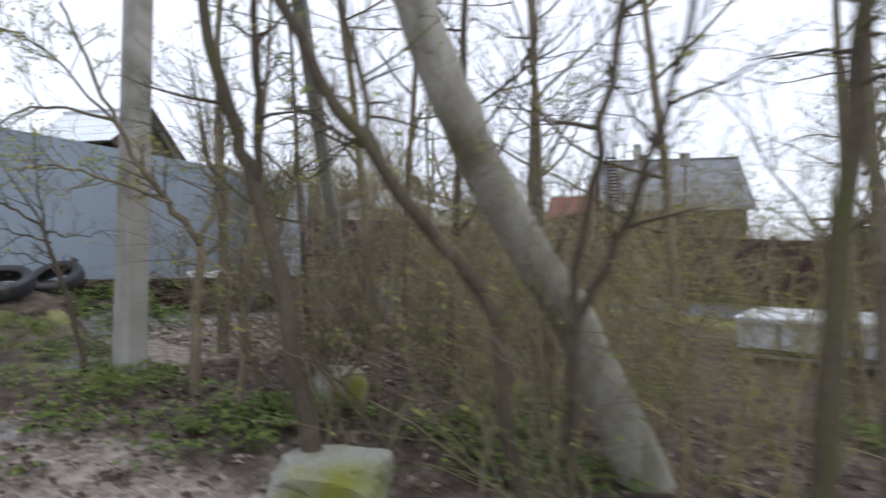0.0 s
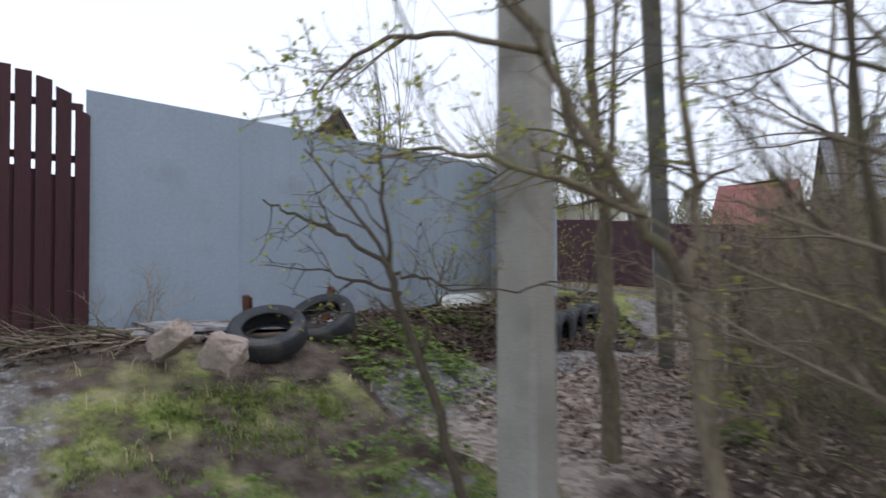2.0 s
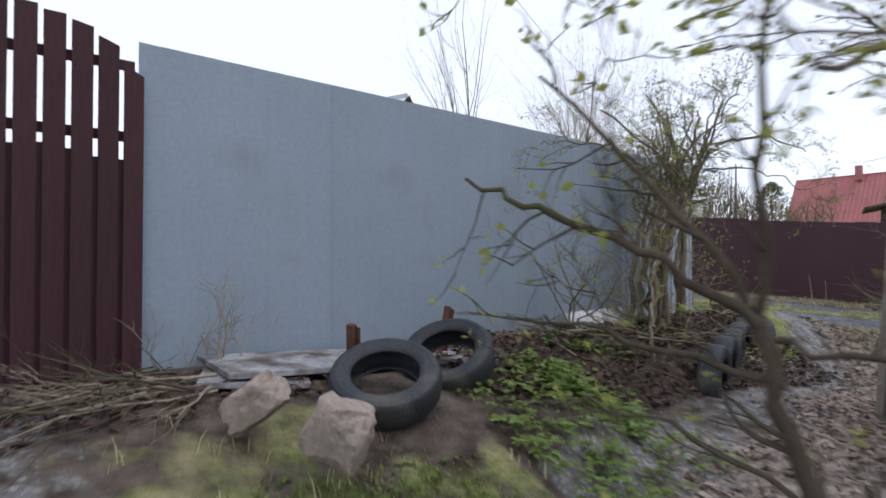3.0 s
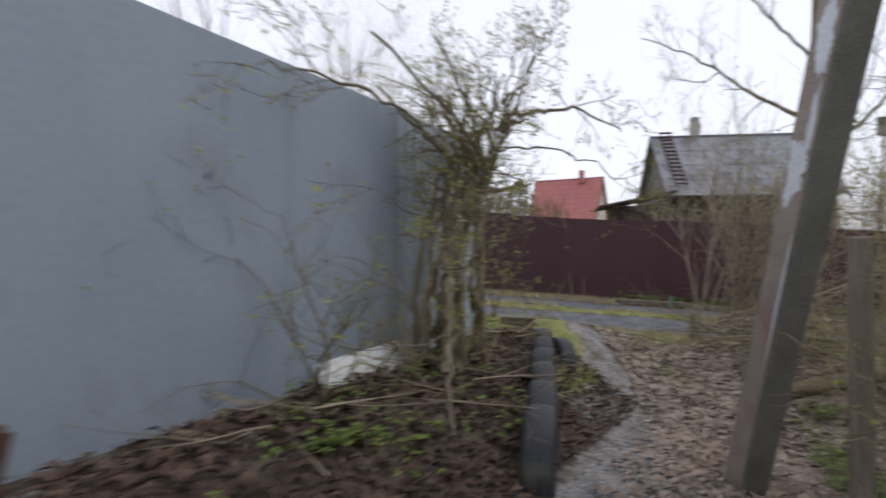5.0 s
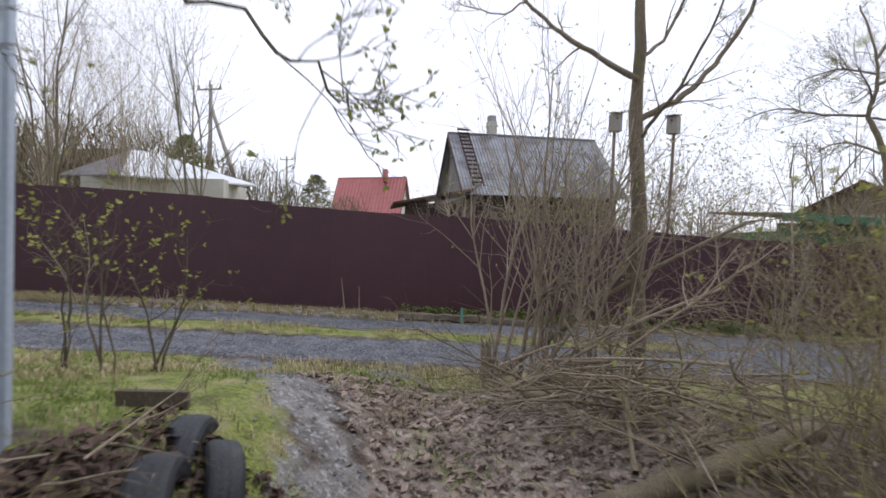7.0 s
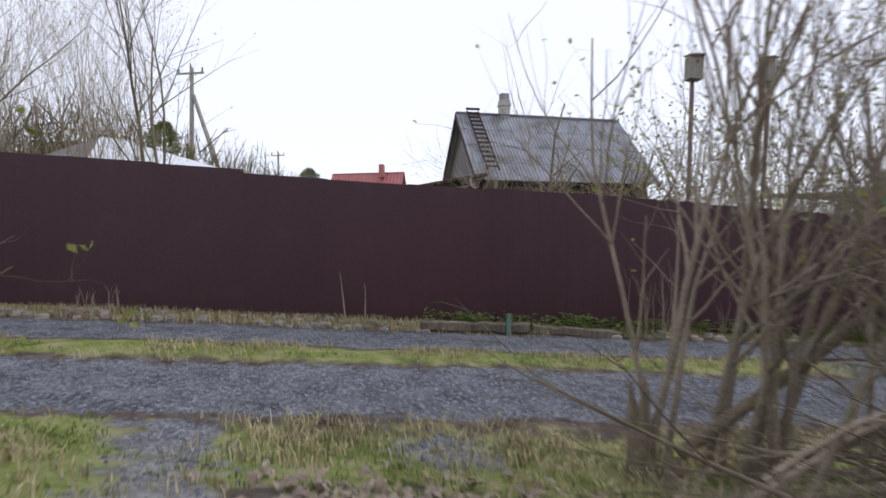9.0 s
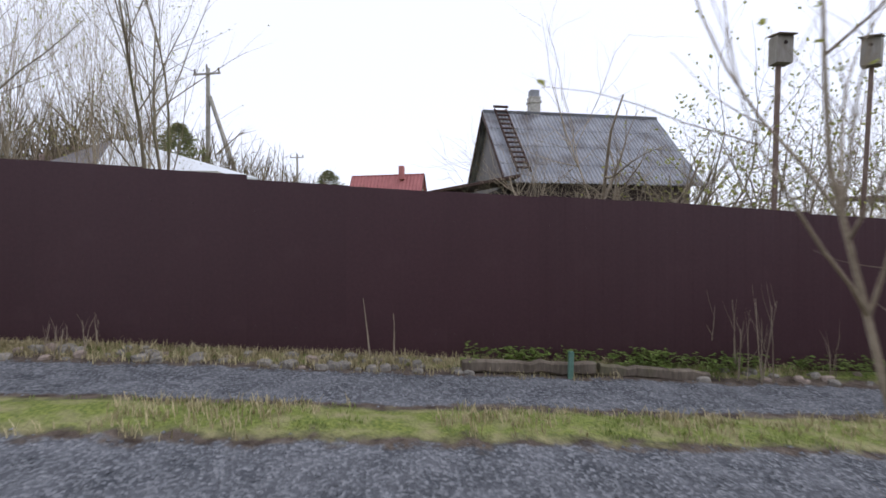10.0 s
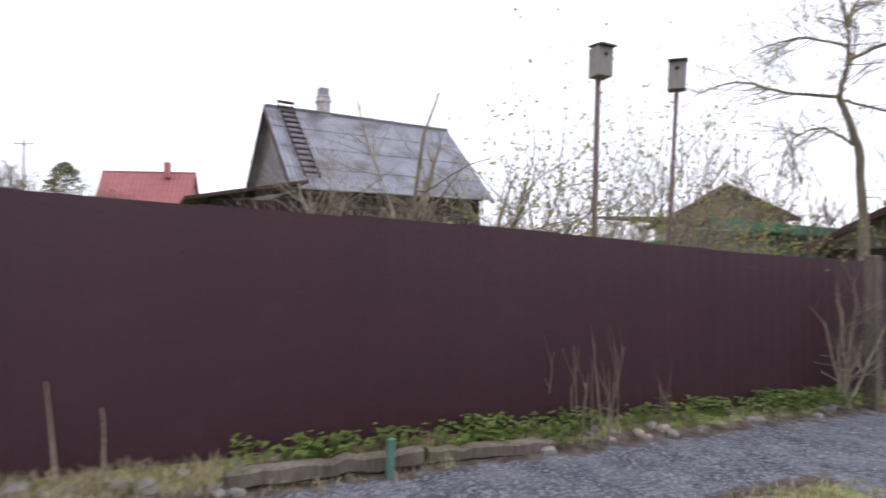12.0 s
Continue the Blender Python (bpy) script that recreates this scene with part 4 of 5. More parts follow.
def stump(x, y, r, h):
    g = ground(x, y)
    verts, faces = [], []
    rng = random.Random(round(x * 100))
    n = 14
    for z, k in ((-0.1, 1.5), (h * 0.15, 1.1), (h * 0.6, 1.0), (h, 0.9)):
        for i in range(n):
            w = 2 * math.pi * i / n
            q = r * k * rng.uniform(0.88, 1.12)
            verts.append((q * math.cos(w), q * math.sin(w), z + (rng.uniform(-0.25, 0.3) * h if z == h else 0)))
    verts.append((0, 0, h * 0.8))
    for j in range(3):
        faces += [(j * n + i, j * n + (i + 1) % n, (j + 1) * n + (i + 1) % n, (j + 1) * n + i) for i in range(n)]
    faces += [(3 * n + i, 3 * n + (i + 1) % n, 4 * n) for i in range(n)]
    ob = raw("stump", verts, faces, BARK)
    ob.location = (x, y, g)
    return tagged(ob, "small splintered stump at the road edge", "stump", "stumps")


for x, y, r, h in ((1.78, 10.5, 0.06, 0.42), (1.92, 10.4, 0.05, 0.13), (2.3, 10.35, 0.045, 0.2)):
    stump(x, y, r, h)

pile = tagged(new("brush_pile"), "heap of dry cut branches beside the road", "brush pile")
rng = random.Random(77)
for k in range(58):
    verts, faces, tips = [], [], []
    q = Vector((rng.gauss(3.2, 0.55), rng.gauss(9.4, 0.6), 0))
    q.z = ground(q.x, q.y) + rng.uniform(0.03, 0.5)
    a = rng.choice((rng.gauss(0.5, 0.5), rng.gauss(3.6, 0.5), rng.uniform(0, 6.28)))
    d = Vector((math.cos(a), math.sin(a), rng.uniform(-0.05, 0.5))).normalized()
    spray(rng, verts, faces, tips, q - d * 0.5, d, rng.uniform(0.9, 1.9), rng.uniform(0.008, 0.022), (5, 3), 0.06, 0.0, (15, 40), 5, 5)
    raw("branch", verts, faces, TWIG if k % 3 else BARK, pile, smooth_shade=True)
for k, (line, r) in enumerate((([(1.95, 10.4, -0.42), (2.6, 10.5, 0.05), (3.2, 10.6, 0.5), (4.4, 10.7, 1.15)], 0.036), ([(2.0, 9.9, -0.5), (2.9, 10.05, 0.02), (4.0, 10.2, 0.5)], 0.022), ([(2.55, 9.95, 0.2), (2.75, 9.6, -0.15), (2.95, 9.2, -0.5)], 0.014), ([(2.3, 9.3, -0.45), (3.2, 9.8, 0.05), (4.2, 10.0, 0.75)], 0.016), ([(2.1, 9.6, -0.5), (2.9, 10.3, 0.35), (3.5, 10.8, 1.0)], 0.022))):
    verts, faces, tips = [], [], []
    pts = curve(line)
    tube(verts, faces, pts, [r * lerp(1, 0.5, i / len(pts)) for i in range(len(pts))], 7)
    for _ in range(9):
        q = rng.choice(pts[3:])
        spray(rng, verts, faces, tips, q, turned((pts[-1] - pts[0]).normalized(), rng, 20, 60), rng.uniform(0.4, 1.0), 0.009, (4, 3), 0.1, 0.02, (20, 50), 5, 4)
    raw("branch", verts, faces, TWIG if k % 2 else BARK, pile, smooth_shade=True)
pile = tagged(new("brush_pile"), "heap of dry twigs at the picket fence foot", "brush pile")
for k in range(26):
    verts, faces, tips = [], [], []
    q = Vector((rng.uniform(0.25, 1.0), rng.uniform(-0.9, 0.6), 0))
    q.z = ground(q.x, q.y) + rng.uniform(0.01, 0.12)
    a = rng.gauss(-1.2, 0.5)
    d = Vector((math.cos(a), math.sin(a), rng.uniform(-0.02, 0.12))).normalized()
    spray(rng, verts, faces, tips, q, d, rng.uniform(0.4, 1.0), rng.uniform(0.006, 0.014), (4, 2), 0.08, 0.0, (15, 45), 4, 4)
    raw("branch", verts, faces, TWIG if k % 2 else BARK_DARK, pile, smooth_shade=True)
pile = tagged(new("brush_pile"), "dead branches and stalks heaped along the tyre row", "brush pile")
for k in range(34):
    verts, faces, tips = [], [], []
    q = Vector((rng.uniform(0.25, 0.95), rng.uniform(3.0, 7.2), 0))
    q.z = ground(q.x, q.y) + rng.uniform(0.01, 0.12)
    a = rng.uniform(0, 6.28)
    d = Vector((math.cos(a), math.sin(a), rng.uniform(-0.02, 0.25))).normalized()
    spray(rng, verts, faces, tips, q, d, rng.uniform(0.3, 0.8), rng.uniform(0.004, 0.011), (4, 2), 0.08, 0.0, (15, 45), 4, 4)
    raw("branch", verts, faces, TWIG, pile, smooth_shade=True)

# along the maroon fence
GREENPAINT = material("faded_green_paint", (0.09, 0.18, 0.14), (0.15, 0.26, 0.21), 0.6, 30, 5, 0.1)


def beam(name, label, a, b, w, h, mat, category, group=""):
    a, b = Vector(a), Vector(b)
    d = (b - a).normalized()
    side = d.cross(Z).normalized()
    up = side.cross(d)
    rng = random.Random(int(a.x * 100) % 997)
    rings = [(a.lerp(b, k / 12) + up * rng.gauss(0, 0.008) + side * rng.gauss(0, 0.008), side, up) for k in range(13)]
    bm = taper_pole(rings, [(w / 2 * rng.uniform(0.85, 1.1), h / 2 * rng.uniform(0.8, 1.1)) for _ in rings], 0.02)
    ends = [e for e in bm.edges if e.is_boundary]
    bmesh.ops.holes_fill(bm, edges=ends)
    ob = part(name, bm, mat)
    return tagged(ob, label, category, group)


def verge(x, e, dz=0.0):
    y = e + 0.285 * x
    return (x, y, ground(x, y) + dz)


beam("edging_beam", "old squared timber edging the green strip", verge(-0.25, 15.02, 0.07), verge(1.2, 14.99, 0.08), 0.12, 0.14, OLDWOOD, "timber", "timber edging")
beam("edging_beam", "mossy squared timber edging the green strip", verge(1.25, 15.01, 0.06), verge(2.5, 15.03, 0.04), 0.11, 0.13, OLDWOOD, "timber", "timber edging")
bm = bmesh.new()
box(bm, (0.055, 0.055, 0.40), Matrix.Translation((0, 0, 0.1)), 0.008)
tagged(part("stake", bm, GREENPAINT, m=pose(*verge(0.93, 14.86), 0, 2, 16)), "short pale green painted stake holding the timber", "stake")
rng = random.Random(5)
for k in range(110):
    x = rng.uniform(-5.5, 0.3) if k < 80 else rng.uniform(2.4, 7.5)
    e = rng.uniform(14.95, 15.3)
    s = rng.uniform(0.03, 0.09)
    p = verge(x, e, s * 0.05)
    rock("stone", "small field stone on the verge below the fence", pose(*p, rng.uniform(-20, 20), 0, rng.uniform(0, 180)), (s * 1.3, s, s * 0.8), k, PINK if k % 6 == 0 else GREYROCK, sub=2)["group"] = "stones on the verge"


def stalks(label, x, e, n, h, seed, spread=0.12, r=0.008, kids=(2,)):
    shrub("dry_stalks", label, (*verge(x, e)[:2],), h, n, seed, TWIG, kids, r, 10, None, spread=spread, wob=0.04, angle=(15, 35), category="stalks", stem_name="stalk")


stalks("single tall dry stalk against the maroon fence", -1.28, 15.28, 1, 0.95, 501, 0.01, 0.013, ())
stalks("single bent dry stalk against the maroon fence", -1.03, 15.28, 1, 0.82, 502, 0.01, 0.012, ())
stalks("cluster of tall dry stalks at the fence foot", 2.95, 15.2, 11, 0.95, 503, 0.34)
stalks("cluster of thin dry stalks at the fence foot", 4.1, 15.2, 4, 0.6, 504, 0.2)
stalks("dry reed-like stalks at the fence foot", -4.3, 15.25, 12, 0.4, 505, 0.35)
post = tagged(new("fence_post"), "grey post at the far end of the maroon fence", "post")
bm = bmesh.new()
box(bm, (0.16, 0.16, 2.2), Matrix.Translation((0, 0, 1.0)), 0.015)
part("post", bm, OLDWOOD, post)
post.matrix_basis = pose(7.85, 17.3, ground(7.85, 17.3), 0, 1, 15)


# ---- beyond the fences ----
ROOF = material("grey_fibre_cement_roof", (0.19, 0.20, 0.225), (0.32, 0.33, 0.36), 0.6, 20, 1.2, 0.2, 0, 0, (0.13, 0.12, 0.125), 0.8, 0.4)
DARKWALL = material("dark_brown_boards", (0.020, 0.012, 0.012), (0.036, 0.022, 0.02), 0.8, 40, 2, 0.3, stretch=(1, 1, 0.2))
GREYBOARD = material("grey_gable_boards", (0.14, 0.13, 0.135), (0.24, 0.225, 0.23), 0.85, 40, 2, 0.3, stretch=(1, 1, 0.2))
CHIMNEY = material("sooty_brick", (0.34, 0.32, 0.29), (0.56, 0.54, 0.50), 0.9, 14, 6, 0.3)
BROWNTRIM = material("brown_trim_wood", (0.042, 0.024, 0.022), (0.08, 0.046, 0.038), 0.8, 30, 3, 0.2)
# distance haze is mixed into this red, which makes it paler
HAZY_REDROOF = material("hazy_red_metal_tile", (0.34, 0.12, 0.12), (0.42, 0.155, 0.15), 0.55, 15, 1, 0.05, 0, 0.05)
WHITEROOF = material("white_sheet_roof", (0.60, 0.63, 0.66), (0.72, 0.75, 0.78), 0.5, 12, 0.8, 0.05)
PALEWALL = material("pale_plaster", (0.40, 0.38, 0.34), (0.52, 0.50, 0.46), 0.9, 30, 1.5, 0.15)
GREENWALL = material("green_painted_boards", (0.035, 0.15, 0.085), (0.06, 0.22, 0.13), 0.7, 40, 2, 0.2, stretch=(1, 1, 0.2))
BROWNROOF = material("brown_felt_roof", (0.15, 0.10, 0.10), (0.24, 0.175, 0.17), 0.9, 20, 2, 0.2, 0, 0, (0.18, 0.19, 0.05), 1.5, 0.3)
TAN = material("tan_boards", (0.20, 0.17, 0.13), (0.32, 0.275, 0.22), 0.9, 30, 3, 0.3, stretch=(1, 1, 0.2))
BIRDWOOD = material("grey_bird_box_boards", (0.22, 0.20, 0.17), (0.34, 0.32, 0.29), 0.9, 30, 3, 0.3, stretch=(1, 1, 0.2))
PEELED = material("reddish_bare_post", (0.15, 0.105, 0.085), (0.25, 0.185, 0.155), 0.9, 40, 4, 0.3, stretch=(1, 1, 0.2))


def wave_roof(length, slope, period, amp, mat, parent, m, name="roof", rows=1, step=0.02):
    """A wavy roof slope: x along the eaves, -y down the slope, in rows that overlap a little."""
    n = int(length / period * 6)
    for r in range(rows):
        verts, faces = [], []
        y0, y1 = -slope * r / rows, -slope * (r + 1) / rows - (0.05 if r < rows - 1 else 0)
        for side in (0.0, -0.025):
            for y, lift in ((y0, 0.0), (y1, step)):
                for i in range(n + 1):
                    x = length * i / n
                    verts.append((x, y, amp * math.sin(2 * math.pi * x / period) + lift + side))
        k = n + 1
        for i in range(n):
            faces.append((i, k + i, k + i + 1, i + 1))
            faces.append((2 * k + i, 2 * k + i + 1, 3 * k + i + 1, 3 * k + i))
            faces.append((k + i, 3 * k + i, 3 * k + i + 1, k + i + 1))
        raw(name, verts, faces, mat, parent).matrix_basis = m


def gable_house(label, place, turn, length, span, eave, ridge, base, roof_mat, wall_mat, gable_mat, period=0.15, amp=0.022, overhang=0.35, rows=4, category="house"):
    """A house with its ridge along local x; the front slope looks to local -y."""
    top = tagged(new("house"), label, category)
    top.matrix_basis = pose(place[0], place[1], 0, 0, 0, turn)
    bm = bmesh.new()
    box(bm, (length - 2 * overhang, span - 2 * overhang, eave - base), Matrix.Translation((length / 2, 0, (eave + base) / 2)))
    part("wall", bm, wall_mat, top)
    for x, d in ((overhang, 1), (length - overhang, -1)):
        n = 16
        w = span / 2 - overhang * 0.7
        for i in range(n):
            y0 = -w + 2 * w * i / n
            y1 = y0 + 2 * w / n - 0.012
            h0, h1 = (eave + (ridge - eave) * (1 - abs(y) / (span / 2)) - 0.06 for y in (y0, y1))
            bm = bmesh.new()
            vs = [bm.verts.new((xx, y, z)) for xx in (x - 0.02, x + 0.02) for y, z in ((y0, eave - 0.05), (y1, eave - 0.05), (y1, h1), (y0, h0))]
            for q in ((0, 1, 2, 3), (7, 6, 5, 4), (0, 4, 5, 1), (1, 5, 6, 2), (2, 6, 7, 3), (3, 7, 4, 0)):
                bm.faces.new([vs[j] for j in q])
            part("gable_board", bm, gable_mat, top)
    tilt = math.degrees(math.atan2(ridge - eave, span / 2))
    slope = math.hypot(span / 2, ridge - eave) + 0.12
    wave_roof(length, slope, period, amp, roof_mat, top, pose(0, 0, ridge + 0.03, tilt, 0, 0), "roof_sheet", rows)
    wave_roof(length, slope, period, amp, roof_mat, top, pose(length, 0, ridge + 0.03, tilt, 0, 180), "roof_sheet", rows)
    bm = bmesh.new()
    for s in (-1, 1):
        box(bm, (length, 0.02, 0.12), pose(length / 2, s * 0.07, ridge + 0.045, -s * 35))
    part("ridge_cap", bm, roof_mat, top)
    for x in (0.0, length):
        for s in (-1, 1):
            bm = bmesh.new()
            box(bm, (0.035, slope, 0.16), pose(x, s * span / 4, (ridge + eave) / 2 - 0.07, -s * tilt))
            part("barge_board", bm, BROWNTRIM, top)
    return top


house = gable_house("small dark wooden house with a grey corrugated roof", (-1.9, 31.5), 21.0, 7.7, 6.4, 3.25, 6.42, -1.0, ROOF, DARKWALL, GREYBOARD)
chim = bmesh.new()
box(chim, (0.42, 0.42, 1.5), Matrix.Translation((2.25, 0.15, 6.35)), 0.01)
chimney = part("chimney", chim, CHIMNEY, house, "pale sooty brick chimney")
bm = bmesh.new()
box(bm, (0.5, 0.5, 0.1), Matrix.Translation((2.25, 0.15, 6.95)), 0.01)
box(bm, (0.46, 0.46, 0.06), Matrix.Translation((2.25, 0.15, 7.13)), 0.01)
part("cap", bm, CHIMNEY, chimney)
bm = bmesh.new()
box(bm, (0.36, 0.36, 0.3), Matrix.Translation((2.25, 0.15, 7.3)), 0.01)
part("pot", bm, ROOF, chimney, "dark metal chimney cowl")
# roof ladder lying on the front slope
ladder = tagged(new("roof_ladder"), "wooden ladder lying on the corrugated roof", "ladder")
ladder.matrix_basis = house.matrix_basis @ pose(0.75, 0, 6.53, math.degrees(math.atan2(3.12, 3.2)), 0, 0)
for x in (-0.24, 0.24):
    bm = bmesh.new()
    box(bm, (0.06, 4.2, 0.07), Matrix.Translation((x, -2.1, 0.05)), 0.006)
    part("rail", bm, BROWNTRIM, ladder)
for k in range(13):
    bm = bmesh.new()
    box(bm, (0.5, 0.07, 0.06), Matrix.Translation((0, -0.2 - 0.32 * k, 0.10)), 0.006)
    part("rung", bm, BROWNTRIM, ladder)
bm = bmesh.new()
box(bm, (0.62, 0.08, 0.08), Matrix.Translation((0, 0.02, 0.16)), 0.008)
part("ridge_hook", bm, BROWNTRIM, ladder)
# porch with a low dark roof on the near corner
porch = tagged(new("porch"), "low dark lean-to porch on the wooden house", "porch")
porch.matrix_basis = pose(-0.6, 28.2, 0, 0, 0, 17)
bm = bmesh.new()
box(bm, (3.4, 3.0, 0.10), pose(-1.4, 1.0, 3.02, 0, -11, 0), 0.01)
part("roof", bm, BROWNTRIM, porch)
bm = bmesh.new()
box(bm, (2.6, 2.6, 3.5), Matrix.Translation((-1.1, 1.1, 1.0)))
part("wall", bm, DARKWALL, porch)

red = gable_house("distant house with a bright red tiled roof", (-23.2, 75.5), -2.0, 9.3, 6.4, 4.6, 10.0, -1.0, HAZY_REDROOF, PALEWALL, PALEWALL, 0.45, 0.04, 0.4, 8)
bm = bmesh.new()
box(bm, (0.6, 0.6, 1.6), Matrix.Translation((6.6, -0.6, 10.2)), 0.02)
part("chimney", bm, HAZY_REDROOF, red)
gable_house("grey roofed wooden house behind the metal fence", (-12.9, 7.4), 20.0, 3.6, 3.2, 4.0, 5.35, -0.5, WHITEROOF, DARKWALL, OLDWOOD, 0.15, 0.02)


def hip_house():
    top = tagged(new("house"), "low house with a white sheet-metal hipped roof", "house")
    v = [(-20.7, 28.6, 4.25), (-16.4, 27.6, 4.1), (-11.6, 31.2, 4.0), (-16.0, 34.0, 4.2), (-18.2, 30.6, 5.8), (-17.8, 31.2, 5.8)]
    faces = [("gable_front", (0, 1, 4), GREYBOARD), ("roof_slope", (1, 2, 5, 4), WHITEROOF), ("roof_slope", (2, 3, 5), WHITEROOF), ("roof_slope", (3, 0, 4, 5), WHITEROOF)]
    for name, idx, mat in faces:
        bm = bmesh.new()
        f = bm.faces.new([bm.verts.new(v[i]) for i in idx])
        ext = bmesh.ops.extrude_face_region(bm, geom=[f])
        bmesh.ops.translate(bm, verts=[g for g in ext["geom"] if isinstance(g, bmesh.types.BMVert)], vec=(0, 0, -0.08))
        bmesh.ops.recalc_face_normals(bm, faces=bm.faces)
        part(name, bm, mat, top)
    bm = bmesh.new()
    box(bm, (6.5, 4.4, 5.0), pose(-16.2, 30.9, 1.6, 0, 0, 15))
    part("wall", bm, PALEWALL, top)


hip_house()
gable_house("far house with a dark roof among trees", (-30, 39.5), 8, 5.5, 5, 6.2, 7.5, -1, BROWNROOF, PALEWALL, PALEWALL)

# sheds to the east
shed = tagged(new("shed"), "low green painted wooden shed with a brown felt roof", "shed")
shed.matrix_basis = pose(9.8, 24.0, -0.05, 0, 0, 14)
for k in range(28):
    bm = bmesh.new()
    box(bm, (0.235, 0.03, 3.0), Matrix.Translation((0.25 + 0.24 * k, 0.0, 0.35)), 0.004)
    part("board", bm, GREENWALL, shed)
bm = bmesh.new()
box(bm, (6.6, 3.4, 2.6), Matrix.Translation((3.5, 1.8, 0.3)))
part("wall", bm, GREENWALL, shed)
bm = bmesh.new()
box(bm, (7.3, 4.2, 0.09), pose(3.5, 1.5, 2.12, 4, 2.0, 0), 0.01)
part("roof", bm, BROWNROOF, shed)
bm = bmesh.new()
box(bm, (7.3, 0.04, 0.26), pose(3.5, -0.63, 1.88, 0, 2.0, 0), 0.004)
part("fascia", bm, GREENWALL, shed)
gable_house("low house with a mossy brown roof behind the shed", (15.4, 29.8), 64, 7, 4.8, 2.5, 3.8, -1, BROWNROOF, PALEWALL, TAN)
gable_house("long low brown roofed building at the road bend", (13.6, 22.0), 10, 9, 4.2, 1.35, 2.3, -1.2, BROWNROOF, DARKWALL, OLDWOOD)


def bird_box(label, x, y, top_z, lean, turn):
    g = ground(x, y)
    top = tagged(new("bird_house"), label, "bird house", "bird houses on posts")
    top.matrix_basis = pose(x, y, g, lean[0], lean[1], turn)
    h = top_z - g
    bm = bmesh.new()
    box(bm, (0.058, 0.058, h - 0.35), Matrix.Translation((0, 0.05, (h - 0.35) / 2)), 0.008)
    part("post", bm, PEELED, top, "bare reddish wooden post")
    bm = bmesh.new()
    box(bm, (0.24, 0.22, 0.40), Matrix.Translation((0, 0, h - 0.22)), 0.006)
    body = part("box", bm, BIRDWOOD, top)
    # no real hole: a dark disc paints the shade inside the opening
    bm = bmesh.new()
    bmesh.ops.create_cone(bm, cap_ends=True, segments=16, radius1=0.028, radius2=0.028, depth=0.012, matrix=pose(0, -0.113, h - 0.13, 90))
    part("entrance", bm, DARKWALL, body)
    bm = bmesh.new()
    box(bm, (0.27, 0.30, 0.022), pose(0, -0.03, h, 8), 0.004)
    part("roof", bm, OLDWOOD, top)


bird_box("weathered grey bird house on a tall bare post", 3.92, 17.8, 3.98, (0, 2), 12)
bird_box("weathered grey bird house on a leaning post", 5.19, 18.2, 3.95, (0, 3), -35)


def power_pole(label, x, y, z, strut_x=None, wires=True):
    g = ground(x, y)
    top = tagged(new("utility_pole"), label, "pole")
    top.location = (x, y, g)
    h = z - g
    verts, faces = [], []
    tube(verts, faces, [Vector((0, 0, -0.2)), Vector((0, 0, h / 2)), Vector((0, 0, h))], [0.17, 0.14, 0.11], 8)
    raw("shaft", verts, faces, CONCRETE, top)
    if strut_x:
        verts, faces = [], []
        tube(verts, faces, [Vector((strut_x, 0, 0)), Vector((0.1, 0, h - 1.6))], [0.15, 0.11], 8)
        raw("strut", verts, faces, CONCRETE, top)
    bm = bmesh.new()
    box(bm, (1.7, 0.1, 0.1), Matrix.Translation((0, -0.12, h - 0.35)), 0.01)
    part("cross_arm", bm, CONCRETE, top)
    for u in (-0.75, 0.75, 0):
        bm = bmesh.new()
        bmesh.ops.create_cone(bm, cap_ends=True, segments=8, radius1=0.06, radius2=0.04, depth=0.26, matrix=Matrix.Translation((u, -0.12, h - 0.17 + (0.25 if u == 0 else 0))))
        part("insulator", bm, GREYROCK, top)


power_pole("concrete power pole with a bracing strut", -18.4, 38.0, 11.3, 3.4)
power_pole("far concrete power pole above the roofs", -27.9, 70.0, 12.0)


def wire(a, b, sag, r=0.012):
    a, b = Vector(a), Vector(b)
    pts = [a.lerp(b, i / 16) - Vector((0, 0, sag * 4 * (i / 16) * (1 - i / 16))) for i in range(17)]
    verts, faces = [], []
    tube(verts, faces, pts, [r] * 17, 4)
    return tagged(raw("power_line", verts, faces, DARKWALL), "thin dark overhead power line", "cable", "overhead power lines")


wire((-19.1, 37.9, 11.1), (-11.5, 14, 11.5), 1.4)


def conifer(label, x, y, h, r, seed):
    rng = random.Random(seed)
    top = tagged(new("conifer"), label, "tree")
    g = ground(x, y)
    top.location = (x, y, g)
    verts, faces = [], []
    tube(verts, faces, [Vector((0, 0, 0)), Vector((0, 0, h))], [0.12, 0.02], 7)
    raw("trunk", verts, faces, BARK_DARK, top)
    verts, faces = [], []
    for _ in range(1500):
        t = rng.random() ** 0.8
        a = rng.uniform(0, 2 * math.pi)
        rr = r * (1 - t) ** 0.7 * rng.uniform(0.45, 1.12) * (1 + 0.25 * math.sin(a * 3 + t * 9))
        p = Vector((rr * math.cos(a), rr * math.sin(a), h * (0.08 + 0.92 * t)))
        for _ in range(4):
            d = Vector((math.cos(a) + rng.gauss(0, 0.5), math.sin(a) + rng.gauss(0, 0.5), rng.uniform(-0.2, 0.8))).normalized()
            s = d.orthogonal().normalized() * 0.035
            ln = rng.uniform(0.15, 0.34)
            b = len(verts)
            verts += [p - s, p + s, p + d * ln]
            faces.append((b, b + 1, b + 2))
    tagged(raw("crown", verts, faces, CONIFER, top), kind="stuff")


